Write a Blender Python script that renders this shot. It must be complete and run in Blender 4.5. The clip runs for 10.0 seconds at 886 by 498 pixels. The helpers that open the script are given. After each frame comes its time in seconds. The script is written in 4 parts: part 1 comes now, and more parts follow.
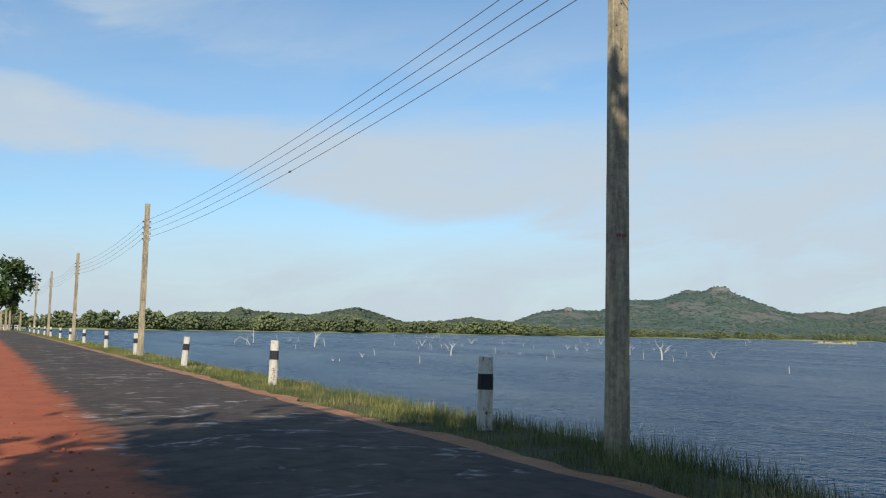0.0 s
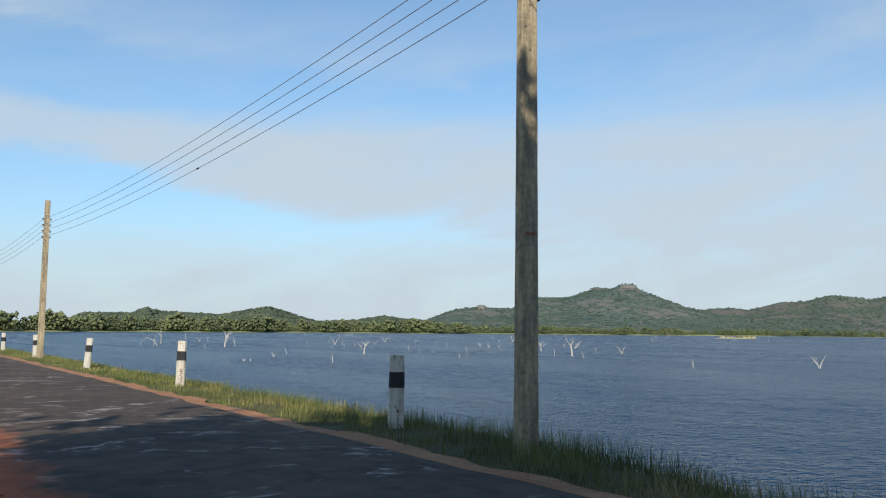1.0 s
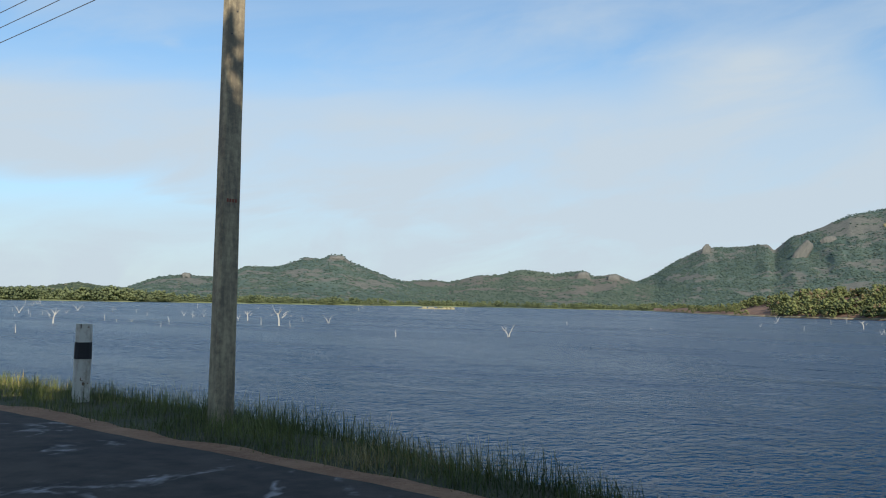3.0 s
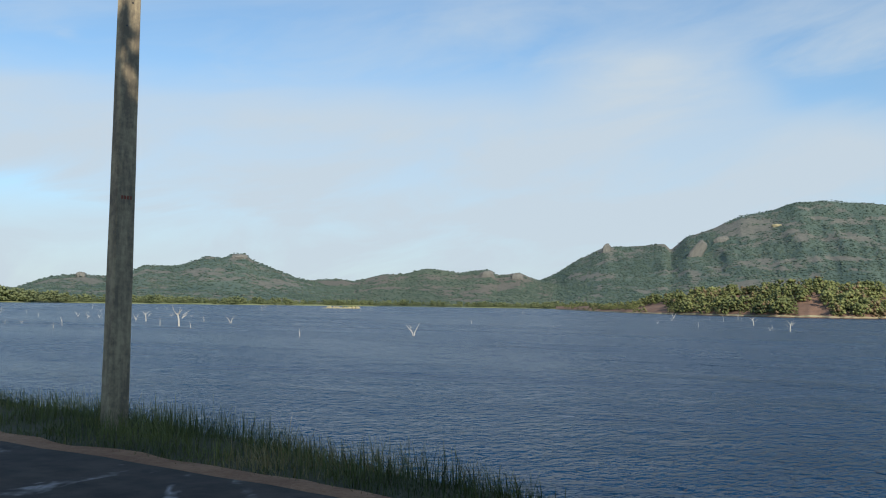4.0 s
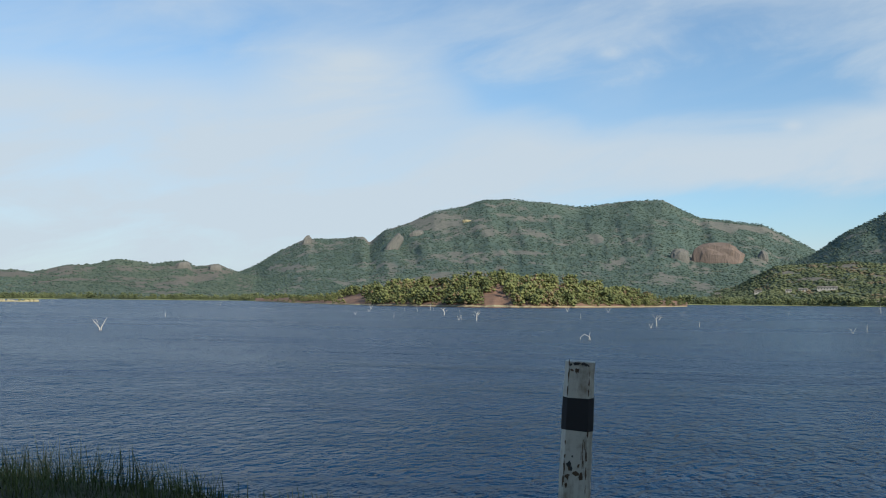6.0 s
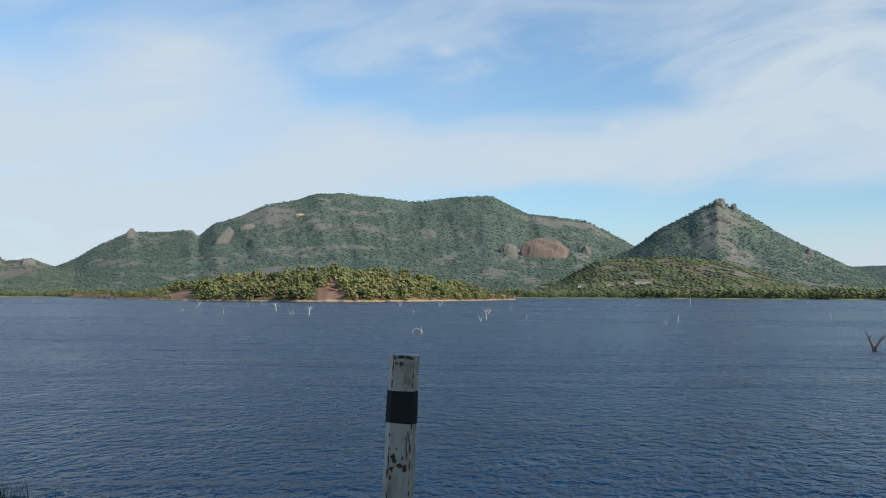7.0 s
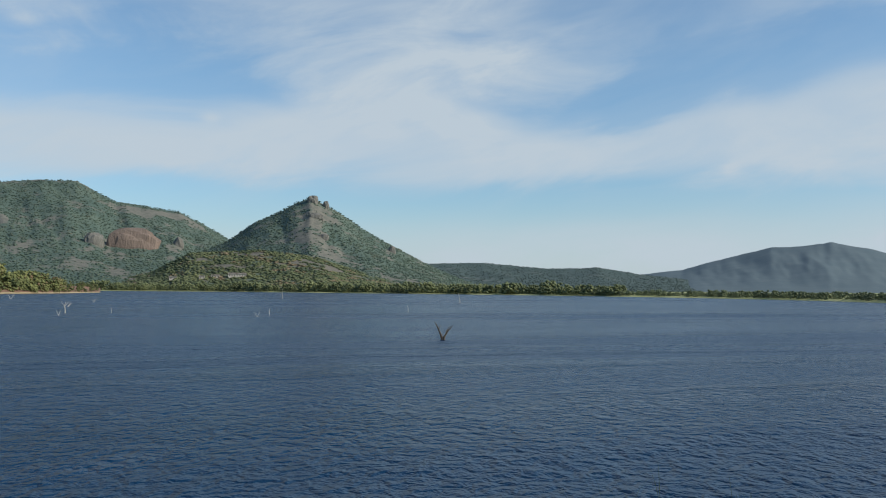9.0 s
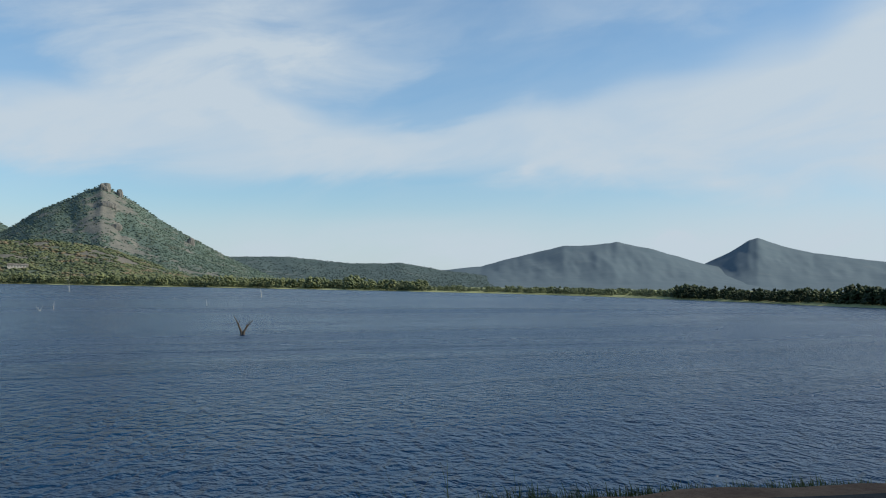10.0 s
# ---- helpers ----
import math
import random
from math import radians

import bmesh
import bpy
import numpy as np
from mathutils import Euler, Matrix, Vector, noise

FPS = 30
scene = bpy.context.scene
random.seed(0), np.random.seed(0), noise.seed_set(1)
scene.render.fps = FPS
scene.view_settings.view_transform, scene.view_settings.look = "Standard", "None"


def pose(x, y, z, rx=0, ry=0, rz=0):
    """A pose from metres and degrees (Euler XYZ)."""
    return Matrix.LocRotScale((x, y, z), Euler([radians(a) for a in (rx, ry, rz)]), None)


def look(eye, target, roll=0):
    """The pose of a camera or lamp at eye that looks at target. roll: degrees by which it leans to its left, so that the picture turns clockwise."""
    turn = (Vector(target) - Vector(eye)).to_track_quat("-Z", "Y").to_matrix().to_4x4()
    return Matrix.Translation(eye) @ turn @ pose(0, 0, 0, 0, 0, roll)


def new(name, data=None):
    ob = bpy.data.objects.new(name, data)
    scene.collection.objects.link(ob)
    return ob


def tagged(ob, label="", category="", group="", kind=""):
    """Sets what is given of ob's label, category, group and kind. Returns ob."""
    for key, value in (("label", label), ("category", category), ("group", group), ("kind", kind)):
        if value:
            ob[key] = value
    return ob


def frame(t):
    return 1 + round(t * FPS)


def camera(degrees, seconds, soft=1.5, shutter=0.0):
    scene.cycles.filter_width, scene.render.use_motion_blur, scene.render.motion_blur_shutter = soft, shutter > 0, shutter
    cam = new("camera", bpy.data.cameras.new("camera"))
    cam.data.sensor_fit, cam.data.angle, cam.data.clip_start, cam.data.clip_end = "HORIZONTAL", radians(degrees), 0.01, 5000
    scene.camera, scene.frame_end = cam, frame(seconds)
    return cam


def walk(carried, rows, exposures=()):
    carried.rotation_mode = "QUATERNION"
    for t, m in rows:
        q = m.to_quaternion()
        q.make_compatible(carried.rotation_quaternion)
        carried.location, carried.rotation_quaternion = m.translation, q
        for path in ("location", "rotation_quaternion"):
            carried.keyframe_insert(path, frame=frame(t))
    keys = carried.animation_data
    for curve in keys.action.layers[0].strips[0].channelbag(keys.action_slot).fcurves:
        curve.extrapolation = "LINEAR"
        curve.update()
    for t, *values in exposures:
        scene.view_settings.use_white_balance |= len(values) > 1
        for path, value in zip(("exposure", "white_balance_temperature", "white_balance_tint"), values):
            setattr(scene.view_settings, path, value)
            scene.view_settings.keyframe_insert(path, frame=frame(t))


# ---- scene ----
FOV = 51.92
cam = camera(FOV, 10.0, soft=1.12)

# the camera is held in front of a turning body: the eye swings on an arm round the trunk
EYE, ARM = 1.37, 0.32
TURNS = [  # seconds, azimuth clockwise from the road, pitch, roll
    (0, 26.90, 5.13, -1.11),
    (0.5, 28.85, 4.92, -1.26),
    (1, 32.33, 5.10, -0.59),
    (1.5, 36.49, 4.63, -0.39),
    (2, 40.46, 3.96, -0.48),
    (2.5, 46.40, 3.62, -0.94),
    (4, 56.43, 3.50, -0.83),
    (4.5, 61.27, 3.69, -0.66),
    (5, 65.40, 3.64, -0.00),
    (5.5, 69.89, 3.36, -0.30),
    (7, 85.56, 2.90, -0.13),
    (7.5, 90.01, 2.78, 0.04),
    (8, 95.90, 3.14, -0.03),
    (8.5, 104.07, 2.88, -0.32),
    (9, 110.73, 2.62, -0.49),
    (9.5, 117.70, 2.29, -0.88),
    (10, 123.04, 2.43, -0.91),
]


def eye_at(az):
    a, b = radians(az), radians(26.9)
    return ARM * (math.sin(a) - math.sin(b)), ARM * (math.cos(a) - math.cos(b)), EYE


walk(cam, [(t, pose(*eye_at(az), 90 + p, r, -az)) for t, az, p, r in TURNS],
     [(0, -0.07), (2.5, 0.0), (5.5, 0.0), (7, 0.05), (7.5, 0.0), (8.5, -0.16), (9, -0.16), (9.5, -0.05), (10, -0.07)])

# ---- sky and sun ----
SUN_AZ, SUN_EL = 215, 31
world = bpy.data.worlds.new("world")
scene.world = world
world.use_nodes = True
WT = world.node_tree


def wire(nt, a, b):
    nt.links.new(a, b)


def node(nt, kind, **inputs):
    n = nt.nodes.new(kind)
    for k, v in inputs.items():
        key = int(k[1:]) if k[0] == "i" and k[1:].isdigit() else k.replace("_", " ")
        if hasattr(v, "is_linked"):
            nt.links.new(v, n.inputs[key])
        else:
            n.inputs[key].default_value = v
    return n


def math_node(nt, op, a, b=0.0, c=0.0):
    n = node(nt, "ShaderNodeMath", i0=a, i1=b, i2=c)
    n.operation = op
    return n.outputs[0]


def ramp(nt, value, stops):
    n = nt.nodes.new("ShaderNodeValToRGB")
    nt.links.new(value, n.inputs[0])
    el = n.color_ramp.elements
    while len(el) < len(stops):
        el.new(0.5)
    for e, (p, c) in zip(el, stops):
        e.position = p
        e.color = (c, c, c, 1) if isinstance(c, (int, float)) else (*c, 1)
    return n.outputs[0]


def mix(nt, fac, a, b, blend="MIX"):
    n = nt.nodes.new("ShaderNodeMix")
    n.data_type, n.blend_type = "RGBA", blend
    for i, v in ((0, fac), (6, a), (7, b)):
        if hasattr(v, "is_linked"):
            nt.links.new(v, n.inputs[i])
        elif i == 0:
            n.inputs[0].default_value = v
        else:
            n.inputs[i].default_value = (*v, 1)
    return n.outputs[2]


sky = WT.nodes.new("ShaderNodeTexSky")
sky.sky_type, sky.sun_disc = "NISHITA", False
sky.sun_elevation, sky.sun_rotation = radians(SUN_EL), radians(SUN_AZ)
sky.air_density, sky.dust_density, sky.ozone_density = 1.0, 0.35, 3.0
way = WT.nodes.new("ShaderNodeTexCoord").outputs["Generated"]
split = node(WT, "ShaderNodeSeparateXYZ", i0=way)
azim = math_node(WT, "ARCTAN2", split.outputs[0], split.outputs[1])
elev = math_node(WT, "ARCSINE", split.outputs[2])


def streaks(sa, se, tilt, detail, rough, warp, shift):
    u = math_node(WT, "ADD", math_node(WT, "MULTIPLY", azim, sa), shift)
    v = math_node(WT, "ADD", math_node(WT, "MULTIPLY", elev, se), math_node(WT, "MULTIPLY", azim, tilt))
    vec = node(WT, "ShaderNodeCombineXYZ", i0=u, i1=v, i2=shift)
    n = node(WT, "ShaderNodeTexNoise", Vector=vec.outputs[0], Scale=1.0, Detail=detail, Roughness=rough, Distortion=warp)
    return n.outputs["Fac"]


veil = streaks(2.2, 9.0, -0.9, 4.0, 0.5, 0.6, 3.7)
wisp = ramp(WT, streaks(5.0, 15.0, -2.6, 7.0, 0.58, 0.45, 9.2), [(0.34, 0.0), (0.70, 1.0)])
round_the_sky = math_node(WT, "MULTIPLY", math_node(WT, "ADD", azim, radians(10)), 1 / radians(180))
drift = math_node(WT, "ADD", math_node(WT, "MULTIPLY", math_node(WT, "SUBTRACT", veil, 0.5), 0.085), math_node(WT, "MULTIPLY", math_node(WT, "SUBTRACT", wisp, 0.5), 0.022))


def cloud_bank(stops, ragged):
    """A bank of thin cloud: azimuth, middle height and half thickness in degrees, cover."""
    n = WT.nodes.new("ShaderNodeValToRGB")
    wire(WT, round_the_sky, n.inputs[0])
    el = n.color_ramp.elements
    while len(el) < len(stops):
        el.new(0.5)
    for e, (az, mid, half, thick) in zip(el, stops):
        e.position, e.color = (az + 10) / 180, (mid / 20, half / 10, thick, 1)
    n.color_ramp.interpolation = "EASE"
    rgb = node(WT, "ShaderNodeSeparateColor", i0=n.outputs[0]).outputs
    off = math_node(WT, "SUBTRACT", math_node(WT, "ADD", elev, math_node(WT, "MULTIPLY", drift, ragged)), math_node(WT, "MULTIPLY", rgb[0], radians(20)))
    off = math_node(WT, "DIVIDE", off, math_node(WT, "MULTIPLY", rgb[1], radians(10)))
    fall = math_node(WT, "EXPONENT", math_node(WT, "MULTIPLY", math_node(WT, "POWER", math_node(WT, "ABSOLUTE", off), 4.5), -0.8))
    return math_node(WT, "MULTIPLY", math_node(WT, "MULTIPLY", fall, rgb[2]), math_node(WT, "ADD", math_node(WT, "MULTIPLY", wisp, 0.3), 0.82))


# the long bank of cirrus that sinks, spreads and climbs again along the lake
bank = cloud_bank([(-8, 12.6, 1.7, 0.75), (1, 12.2, 1.7, 0.8), (10, 11.0, 1.3, 0.74), (17, 10.3, 1.7, 0.72), (27, 9.6, 2.9, 0.74), (40, 9.0, 3.8, 0.74), (52, 8.2, 4.6, 0.72),
                   (61, 7.6, 4.9, 0.76), (67, 8.6, 6.2, 0.78), (73, 8.6, 5.4, 0.76), (79, 8.4, 3.4, 0.72), (85, 8.6, 2.1, 0.74), (95, 8.5, 1.9, 0.82), (103, 8.9, 2.5, 0.82), (109, 9.4, 2.9, 0.8),
                   (116, 8.7, 1.8, 0.76), (123, 8.6, 1.4, 0.76), (130, 9.0, 2.2, 0.8), (137, 9.3, 3.4, 0.85), (144, 9.9, 4.7, 0.88), (149, 10.8, 5.9, 0.9), (165, 13.0, 7.0, 0.9)], 1.0)
haze = cloud_bank([(-8, 0, 5.0, 0.72), (20, 0, 5.4, 0.72), (45, 0, 6.0, 0.72), (65, 0, 6.0, 0.74), (82, 0, 4.6, 0.62), (94, 0, 3.4, 0.5), (104, 0, 3.6, 0.5), (113, 0, 3.9, 0.6), (123, 0, 4.3, 0.7), (150, 0, 5.0, 0.75), (165, 0, 5.0, 0.7)], 0.6)
high = cloud_bank([(-8, 17, 2.2, 0.2), (4, 18.5, 1.6, 0.3), (14, 17, 2.0, 0.16), (40, 17, 3.0, 0.14), (68, 16, 3.5, 0.3), (84, 18, 2.5, 0.3), (97, 15.5, 2.0, 0.4), (103, 15, 3.6, 0.55), (112, 14.6, 4.0, 0.62), (119, 14.5, 3.0, 0.42), (126, 17, 1.6, 0.12), (165, 20, 3.0, 0.2)], 2.0)
cover = math_node(WT, "ADD", math_node(WT, "MAXIMUM", bank, haze), math_node(WT, "MULTIPLY", math_node(WT, "MINIMUM", bank, haze), 0.25))
cover = math_node(WT, "ADD", cover, math_node(WT, "MULTIPLY", high, math_node(WT, "ADD", wisp, 0.35)))
aloft = ramp(WT, elev, [(0.0, 0.22), (0.12, 0.16), (0.30, 0.15), (0.6, 0.10), (1.0, 0.06)])
cover = math_node(WT, "ADD", cover, math_node(WT, "MULTIPLY", aloft, math_node(WT, "ADD", wisp, 0.6)))
for paz, pel, wide, thick in ((85.7, 15.2, 1.0, 0.4), (128.25, 7.5, 0.5, 0.42), (137.3, 3.2, 0.8, 0.45), (96.2, 10.4, 0.6, 0.35), (139.5, 6.6, 1.1, 0.35), (33.5, 15.2, 0.7, 0.3), (107, 9.9, 1.2, 0.4)):
    du = math_node(WT, "DIVIDE", math_node(WT, "SUBTRACT", azim, radians(paz)), radians(wide))
    dv = math_node(WT, "DIVIDE", math_node(WT, "SUBTRACT", elev, radians(pel)), radians(thick))
    puff = math_node(WT, "EXPONENT", math_node(WT, "MULTIPLY", math_node(WT, "ADD", math_node(WT, "MULTIPLY", du, du), math_node(WT, "MULTIPLY", dv, dv)), -1.0))
    cover = math_node(WT, "ADD", cover, math_node(WT, "MULTIPLY", puff, math_node(WT, "ADD", math_node(WT, "MULTIPLY", wisp, 0.5), 0.12)))
cover = node(WT, "ShaderNodeClamp", i0=cover, i1=0.0, i2=0.95).outputs[0]
SKY = 0.12
tint = mix(WT, ramp(WT, elev, [(0.02, 1.0), (0.24, 0.0)]), (0.97, 1.18, 1.23), (0.80, 0.98, 1.10))
blue = mix(WT, 1.0, sky.outputs[0], tint, "MULTIPLY")
clouded = mix(WT, cover, blue, (4.78, 5.56, 6.25))
wire(WT, clouded, WT.nodes["Background"].inputs[0])
WT.nodes["Background"].inputs[1].default_value = SKY

sun = new("sun", bpy.data.lights.new("sun", "SUN"))
sun.data.energy, sun.data.angle, sun.data.color = 4.9, radians(0.53), (1.0, 0.9, 0.74)
sa, se = radians(SUN_AZ), radians(SUN_EL)
sun.matrix_world = look((math.sin(sa) * 60, math.cos(sa) * 60, math.tan(se) * 60), (0, 0, 0))


# ---- materials ----
def material(name):
    m = bpy.data.materials.new(name)
    m.use_nodes = True
    return m, m.node_tree, m.node_tree.nodes["Principled BSDF"]


def coords(nt, scale=(1, 1, 1), turn=0.0):
    c = nt.nodes.new("ShaderNodeTexCoord").outputs["Object"]
    n = node(nt, "ShaderNodeMapping", Vector=c)
    n.inputs["Scale"].default_value = scale
    n.inputs["Rotation"].default_value = (0, 0, turn)
    return n.outputs[0]


def grain(nt, vec, scale, detail=4.0, rough=0.55, warp=0.0):
    return node(nt, "ShaderNodeTexNoise", Vector=vec, Scale=scale, Detail=detail, Roughness=rough, Distortion=warp).outputs["Fac"]


def relief(nt, bsdf, height, strength, distance):
    b = node(nt, "ShaderNodeBump", Strength=strength, Distance=distance, Height=height)
    wire(nt, b.outputs[0], bsdf.inputs["Normal"])
    return b


def two_scale(name, dark, light, big, small, rough=0.85, bump=0.3, dist=0.02, scale=(1, 1, 1)):
    m, nt, b = material(name)
    v = coords(nt, scale)
    n1, n2 = grain(nt, v, big, 3), grain(nt, v, small, 6, 0.65)
    f = math_node(nt, "ADD", math_node(nt, "MULTIPLY", n1, 0.55), math_node(nt, "MULTIPLY", n2, 0.45))
    f = ramp(nt, f, [(0.33, 0.0), (0.67, 1.0)])
    wire(nt, mix(nt, f, dark, light), b.inputs["Base Color"])
    b.inputs["Roughness"].default_value = rough
    relief(nt, b, n2, bump, dist)
    return m


def foliage(name, dark, light, rough=0.7, extra=None, patch=0.16, single=0.45):
    """Leaves: each clump or leaf a shade of its own."""
    m, nt, b = material(name)
    g = nt.nodes.new("ShaderNodeNewGeometry").outputs["Random Per Island"]
    v = coords(nt)
    n, crown = grain(nt, v, 0.02, 3), grain(nt, v, patch, 2)
    f = math_node(nt, "ADD", math_node(nt, "MULTIPLY", g, single), math_node(nt, "MULTIPLY", math_node(nt, "SUBTRACT", n, 0.5), 1.3))
    f = math_node(nt, "ADD", f, math_node(nt, "MULTIPLY_ADD", math_node(nt, "SUBTRACT", crown, 0.5), 1.9, 0.45 - single / 2))
    col = mix(nt, node(nt, "ShaderNodeClamp", i0=f).outputs[0], dark, light)
    if extra:
        dry = grain(nt, node(nt, "ShaderNodeMapping", Vector=v, Location=(31, 17, 5)).outputs[0], patch * 0.8, 2)
        k = ramp(nt, math_node(nt, "MULTIPLY_ADD", math_node(nt, "FRACT", math_node(nt, "MULTIPLY", g, 37.7)), 0.22, dry), [(0.72, 0.0), (0.80, 1.0)])
        col = mix(nt, k, col, extra)
    wire(nt, col, b.inputs["Base Color"])
    b.inputs["Roughness"].default_value = rough
    b.inputs["Specular IOR Level"].default_value = 0.25
    return m


def water_material():
    m, nt, b = material("lake_water")
    b.inputs["IOR"].default_value = 1.33
    b.inputs["Specular IOR Level"].default_value = 0.29
    v = coords(nt, (1, 1, 1), radians(22))
    ripple = grain(nt, node(nt, "ShaderNodeMapping", Vector=v, Scale=(2.0, 2.5, 1)).outputs[0], 1.0, 2.0, 0.5, 0.5)
    fine = grain(nt, node(nt, "ShaderNodeMapping", Vector=v, Scale=(4.6, 5.6, 1)).outputs[0], 1.0, 2.0, 0.6, 0.4)
    chop = grain(nt, node(nt, "ShaderNodeMapping", Vector=v, Scale=(0.3, 0.42, 1)).outputs[0], 1.0, 2.0, 0.5, 0.4)
    gust = grain(nt, coords(nt, (0.040, 0.010, 1), radians(12)), 1.0, 4.0, 0.55, 0.8)
    calm = ramp(nt, gust, [(0.34, 0.62), (0.60, 1.12)])
    streak = grain(nt, coords(nt, (0.16, 0.022, 1), radians(22)), 1.0, 3.0, 0.5, 0.6)
    calm = math_node(nt, "ADD", calm, ramp(nt, streak, [(0.56, 0.0), (0.68, 0.55)]))
    h = math_node(nt, "ADD", math_node(nt, "MULTIPLY", ripple, 0.42), math_node(nt, "MULTIPLY", fine, 0.13))
    h = math_node(nt, "ADD", h, math_node(nt, "MULTIPLY", chop, 0.18))
    h = math_node(nt, "MULTIPLY", h, calm)
    relief(nt, b, h, 1.0, 1.35)
    wire(nt, mix(nt, gust, (0.003, 0.024, 0.066), (0.005, 0.036, 0.090)), b.inputs["Base Color"])
    wire(nt, ramp(nt, gust, [(0.34, 0.30), (0.6, 0.21)]), b.inputs["Roughness"])
    return m


def hill_material(name, green_dark, green_light, rock_dark, rock_light, rugged=0.4):
    m, nt, b = material(name)
    v = coords(nt)
    n1, n2 = grain(nt, v, 0.009, 4, 0.6), grain(nt, v, 0.12, 5, 0.7)
    g = mix(nt, ramp(nt, math_node(nt, "MULTIPLY_ADD", n2, 0.35, math_node(nt, "MULTIPLY", n1, 0.65)), [(0.38, 0.0), (0.62, 1.0)]), green_dark, green_light)
    vv = node(nt, "ShaderNodeMapping", Vector=v, Scale=(1, 1, 0.25)).outputs[0]
    r = mix(nt, ramp(nt, grain(nt, vv, 0.08, 5, 0.7), [(0.35, 0.0), (0.65, 1.0)]), rock_dark, rock_light)
    att = node(nt, "ShaderNodeAttribute")
    att.attribute_name = "bare"
    k = ramp(nt, math_node(nt, "MULTIPLY_ADD", math_node(nt, "SUBTRACT", n2, 0.5), 0.8, att.outputs["Fac"]), [(0.42, 0.0), (0.58, 1.0)])
    wire(nt, mix(nt, k, g, r), b.inputs["Base Color"])
    b.inputs["Roughness"].default_value = 0.9
    b.inputs["Specular IOR Level"].default_value = 0.15
    relief(nt, b, n2, rugged, 5.0)
    return m


def asphalt_material():
    m, nt, b = material("worn_asphalt")
    v = coords(nt)
    fine, mid, big = grain(nt, v, 90, 3, 0.7), grain(nt, v, 3.0, 5, 0.65), grain(nt, v, 0.45, 4, 0.6)
    f = ramp(nt, math_node(nt, "MULTIPLY_ADD", fine, 0.35, math_node(nt, "MULTIPLY", mid, 0.65)), [(0.3, 0.0), (0.7, 1.0)])
    col = mix(nt, f, (0.036, 0.029, 0.026), (0.100, 0.080, 0.067))
    dust = ramp(nt, math_node(nt, "MULTIPLY_ADD", big, 0.65, math_node(nt, "MULTIPLY", mid, 0.35)), [(0.45, 0.0), (0.68, 1.0)])
    col = mix(nt, math_node(nt, "MULTIPLY", dust, 0.45), col, (0.17, 0.125, 0.09))
    x = node(nt, "ShaderNodeSeparateXYZ", i0=v).outputs[0]
    wob = math_node(nt, "MULTIPLY_ADD", mid, 0.8, math_node(nt, "MULTIPLY", big, 0.8))
    left = ramp(nt, math_node(nt, "SUBTRACT", math_node(nt, "ADD", wob, 0.95), math_node(nt, "MULTIPLY", x, 0.8)), [(0.42, 0.0), (0.72, 0.85)])
    col = mix(nt, left, col, (0.36, 0.105, 0.042))
    line = ramp(nt, math_node(nt, "ABSOLUTE", math_node(nt, "SUBTRACT", grain(nt, coords(nt, (0.5, 0.75, 1), radians(25)), 1.0, 5, 0.6, 0.7), 0.5)), [(0.0, 1.0), (0.03, 0.0)])
    patchy = ramp(nt, grain(nt, v, 0.8, 4, 0.75), [(0.5, 0.0), (0.62, 1.0)])
    col = mix(nt, math_node(nt, "MULTIPLY", math_node(nt, "MULTIPLY", line, patchy), 0.75), col, (0.50, 0.45, 0.42))
    wire(nt, col, b.inputs["Base Color"])
    b.inputs["Roughness"].default_value = 0.92
    b.inputs["Specular IOR Level"].default_value = 0.2
    relief(nt, b, fine, 0.35, 0.006)
    return m


def painted_material(name, base, stain, amount):
    m, nt, b = material(name)
    v = coords(nt)
    run = grain(nt, coords(nt, (9, 9, 1.3)), 1.0, 5, 0.65)
    spot = grain(nt, v, 14, 6, 0.7)
    f = ramp(nt, math_node(nt, "MULTIPLY_ADD", run, 0.6, math_node(nt, "MULTIPLY", spot, 0.4)), [(amount, 0.0), (amount + 0.16, 0.75)])
    tone = mix(nt, grain(nt, v, 2.5, 3), tuple(c * 0.86 for c in base), base)
    wire(nt, mix(nt, f, tone, stain), b.inputs["Base Color"])
    b.inputs["Roughness"].default_value = 0.75
    relief(nt, b, spot, 0.3, 0.004)
    return m


M_WATER = water_material()
M_ASPHALT = asphalt_material()
M_SOIL = two_scale("red_laterite_soil", (0.27, 0.055, 0.020), (0.46, 0.118, 0.040), 1.2, 14, 0.95, 0.6, 0.03)
M_EDGE = two_scale("dusty_orange_soil", (0.23, 0.095, 0.042), (0.48, 0.25, 0.125), 2.0, 20, 0.95, 0.6, 0.03)
M_BANK = two_scale("grassy_earth", (0.045, 0.05, 0.02), (0.12, 0.10, 0.045), 1.5, 18, 0.95, 0.6, 0.03)
M_LAND = two_scale("shore_meadow", (0.18, 0.21, 0.07), (0.36, 0.37, 0.16), 0.01, 0.2, 0.95, 0.4, 0.3)
M_SAND = two_scale("pale_sand_and_stones", (0.22, 0.18, 0.10), (0.46, 0.42, 0.26), 0.3, 2.0, 0.95, 0.5, 0.3)
M_REDBANK = two_scale("red_earth_bank", (0.120, 0.070, 0.046), (0.27, 0.160, 0.105), 0.12, 0.9, 0.95, 0.6, 0.5)
M_CONCRETE = painted_material("weathered_concrete", (0.50, 0.415, 0.265), (0.12, 0.10, 0.078), 0.41)
M_WHITE = painted_material("whitewashed_concrete", (0.66, 0.63, 0.55), (0.24, 0.18, 0.12), 0.47)
M_BLACK = painted_material("black_paint", (0.022, 0.022, 0.026), (0.10, 0.09, 0.08), 0.62)
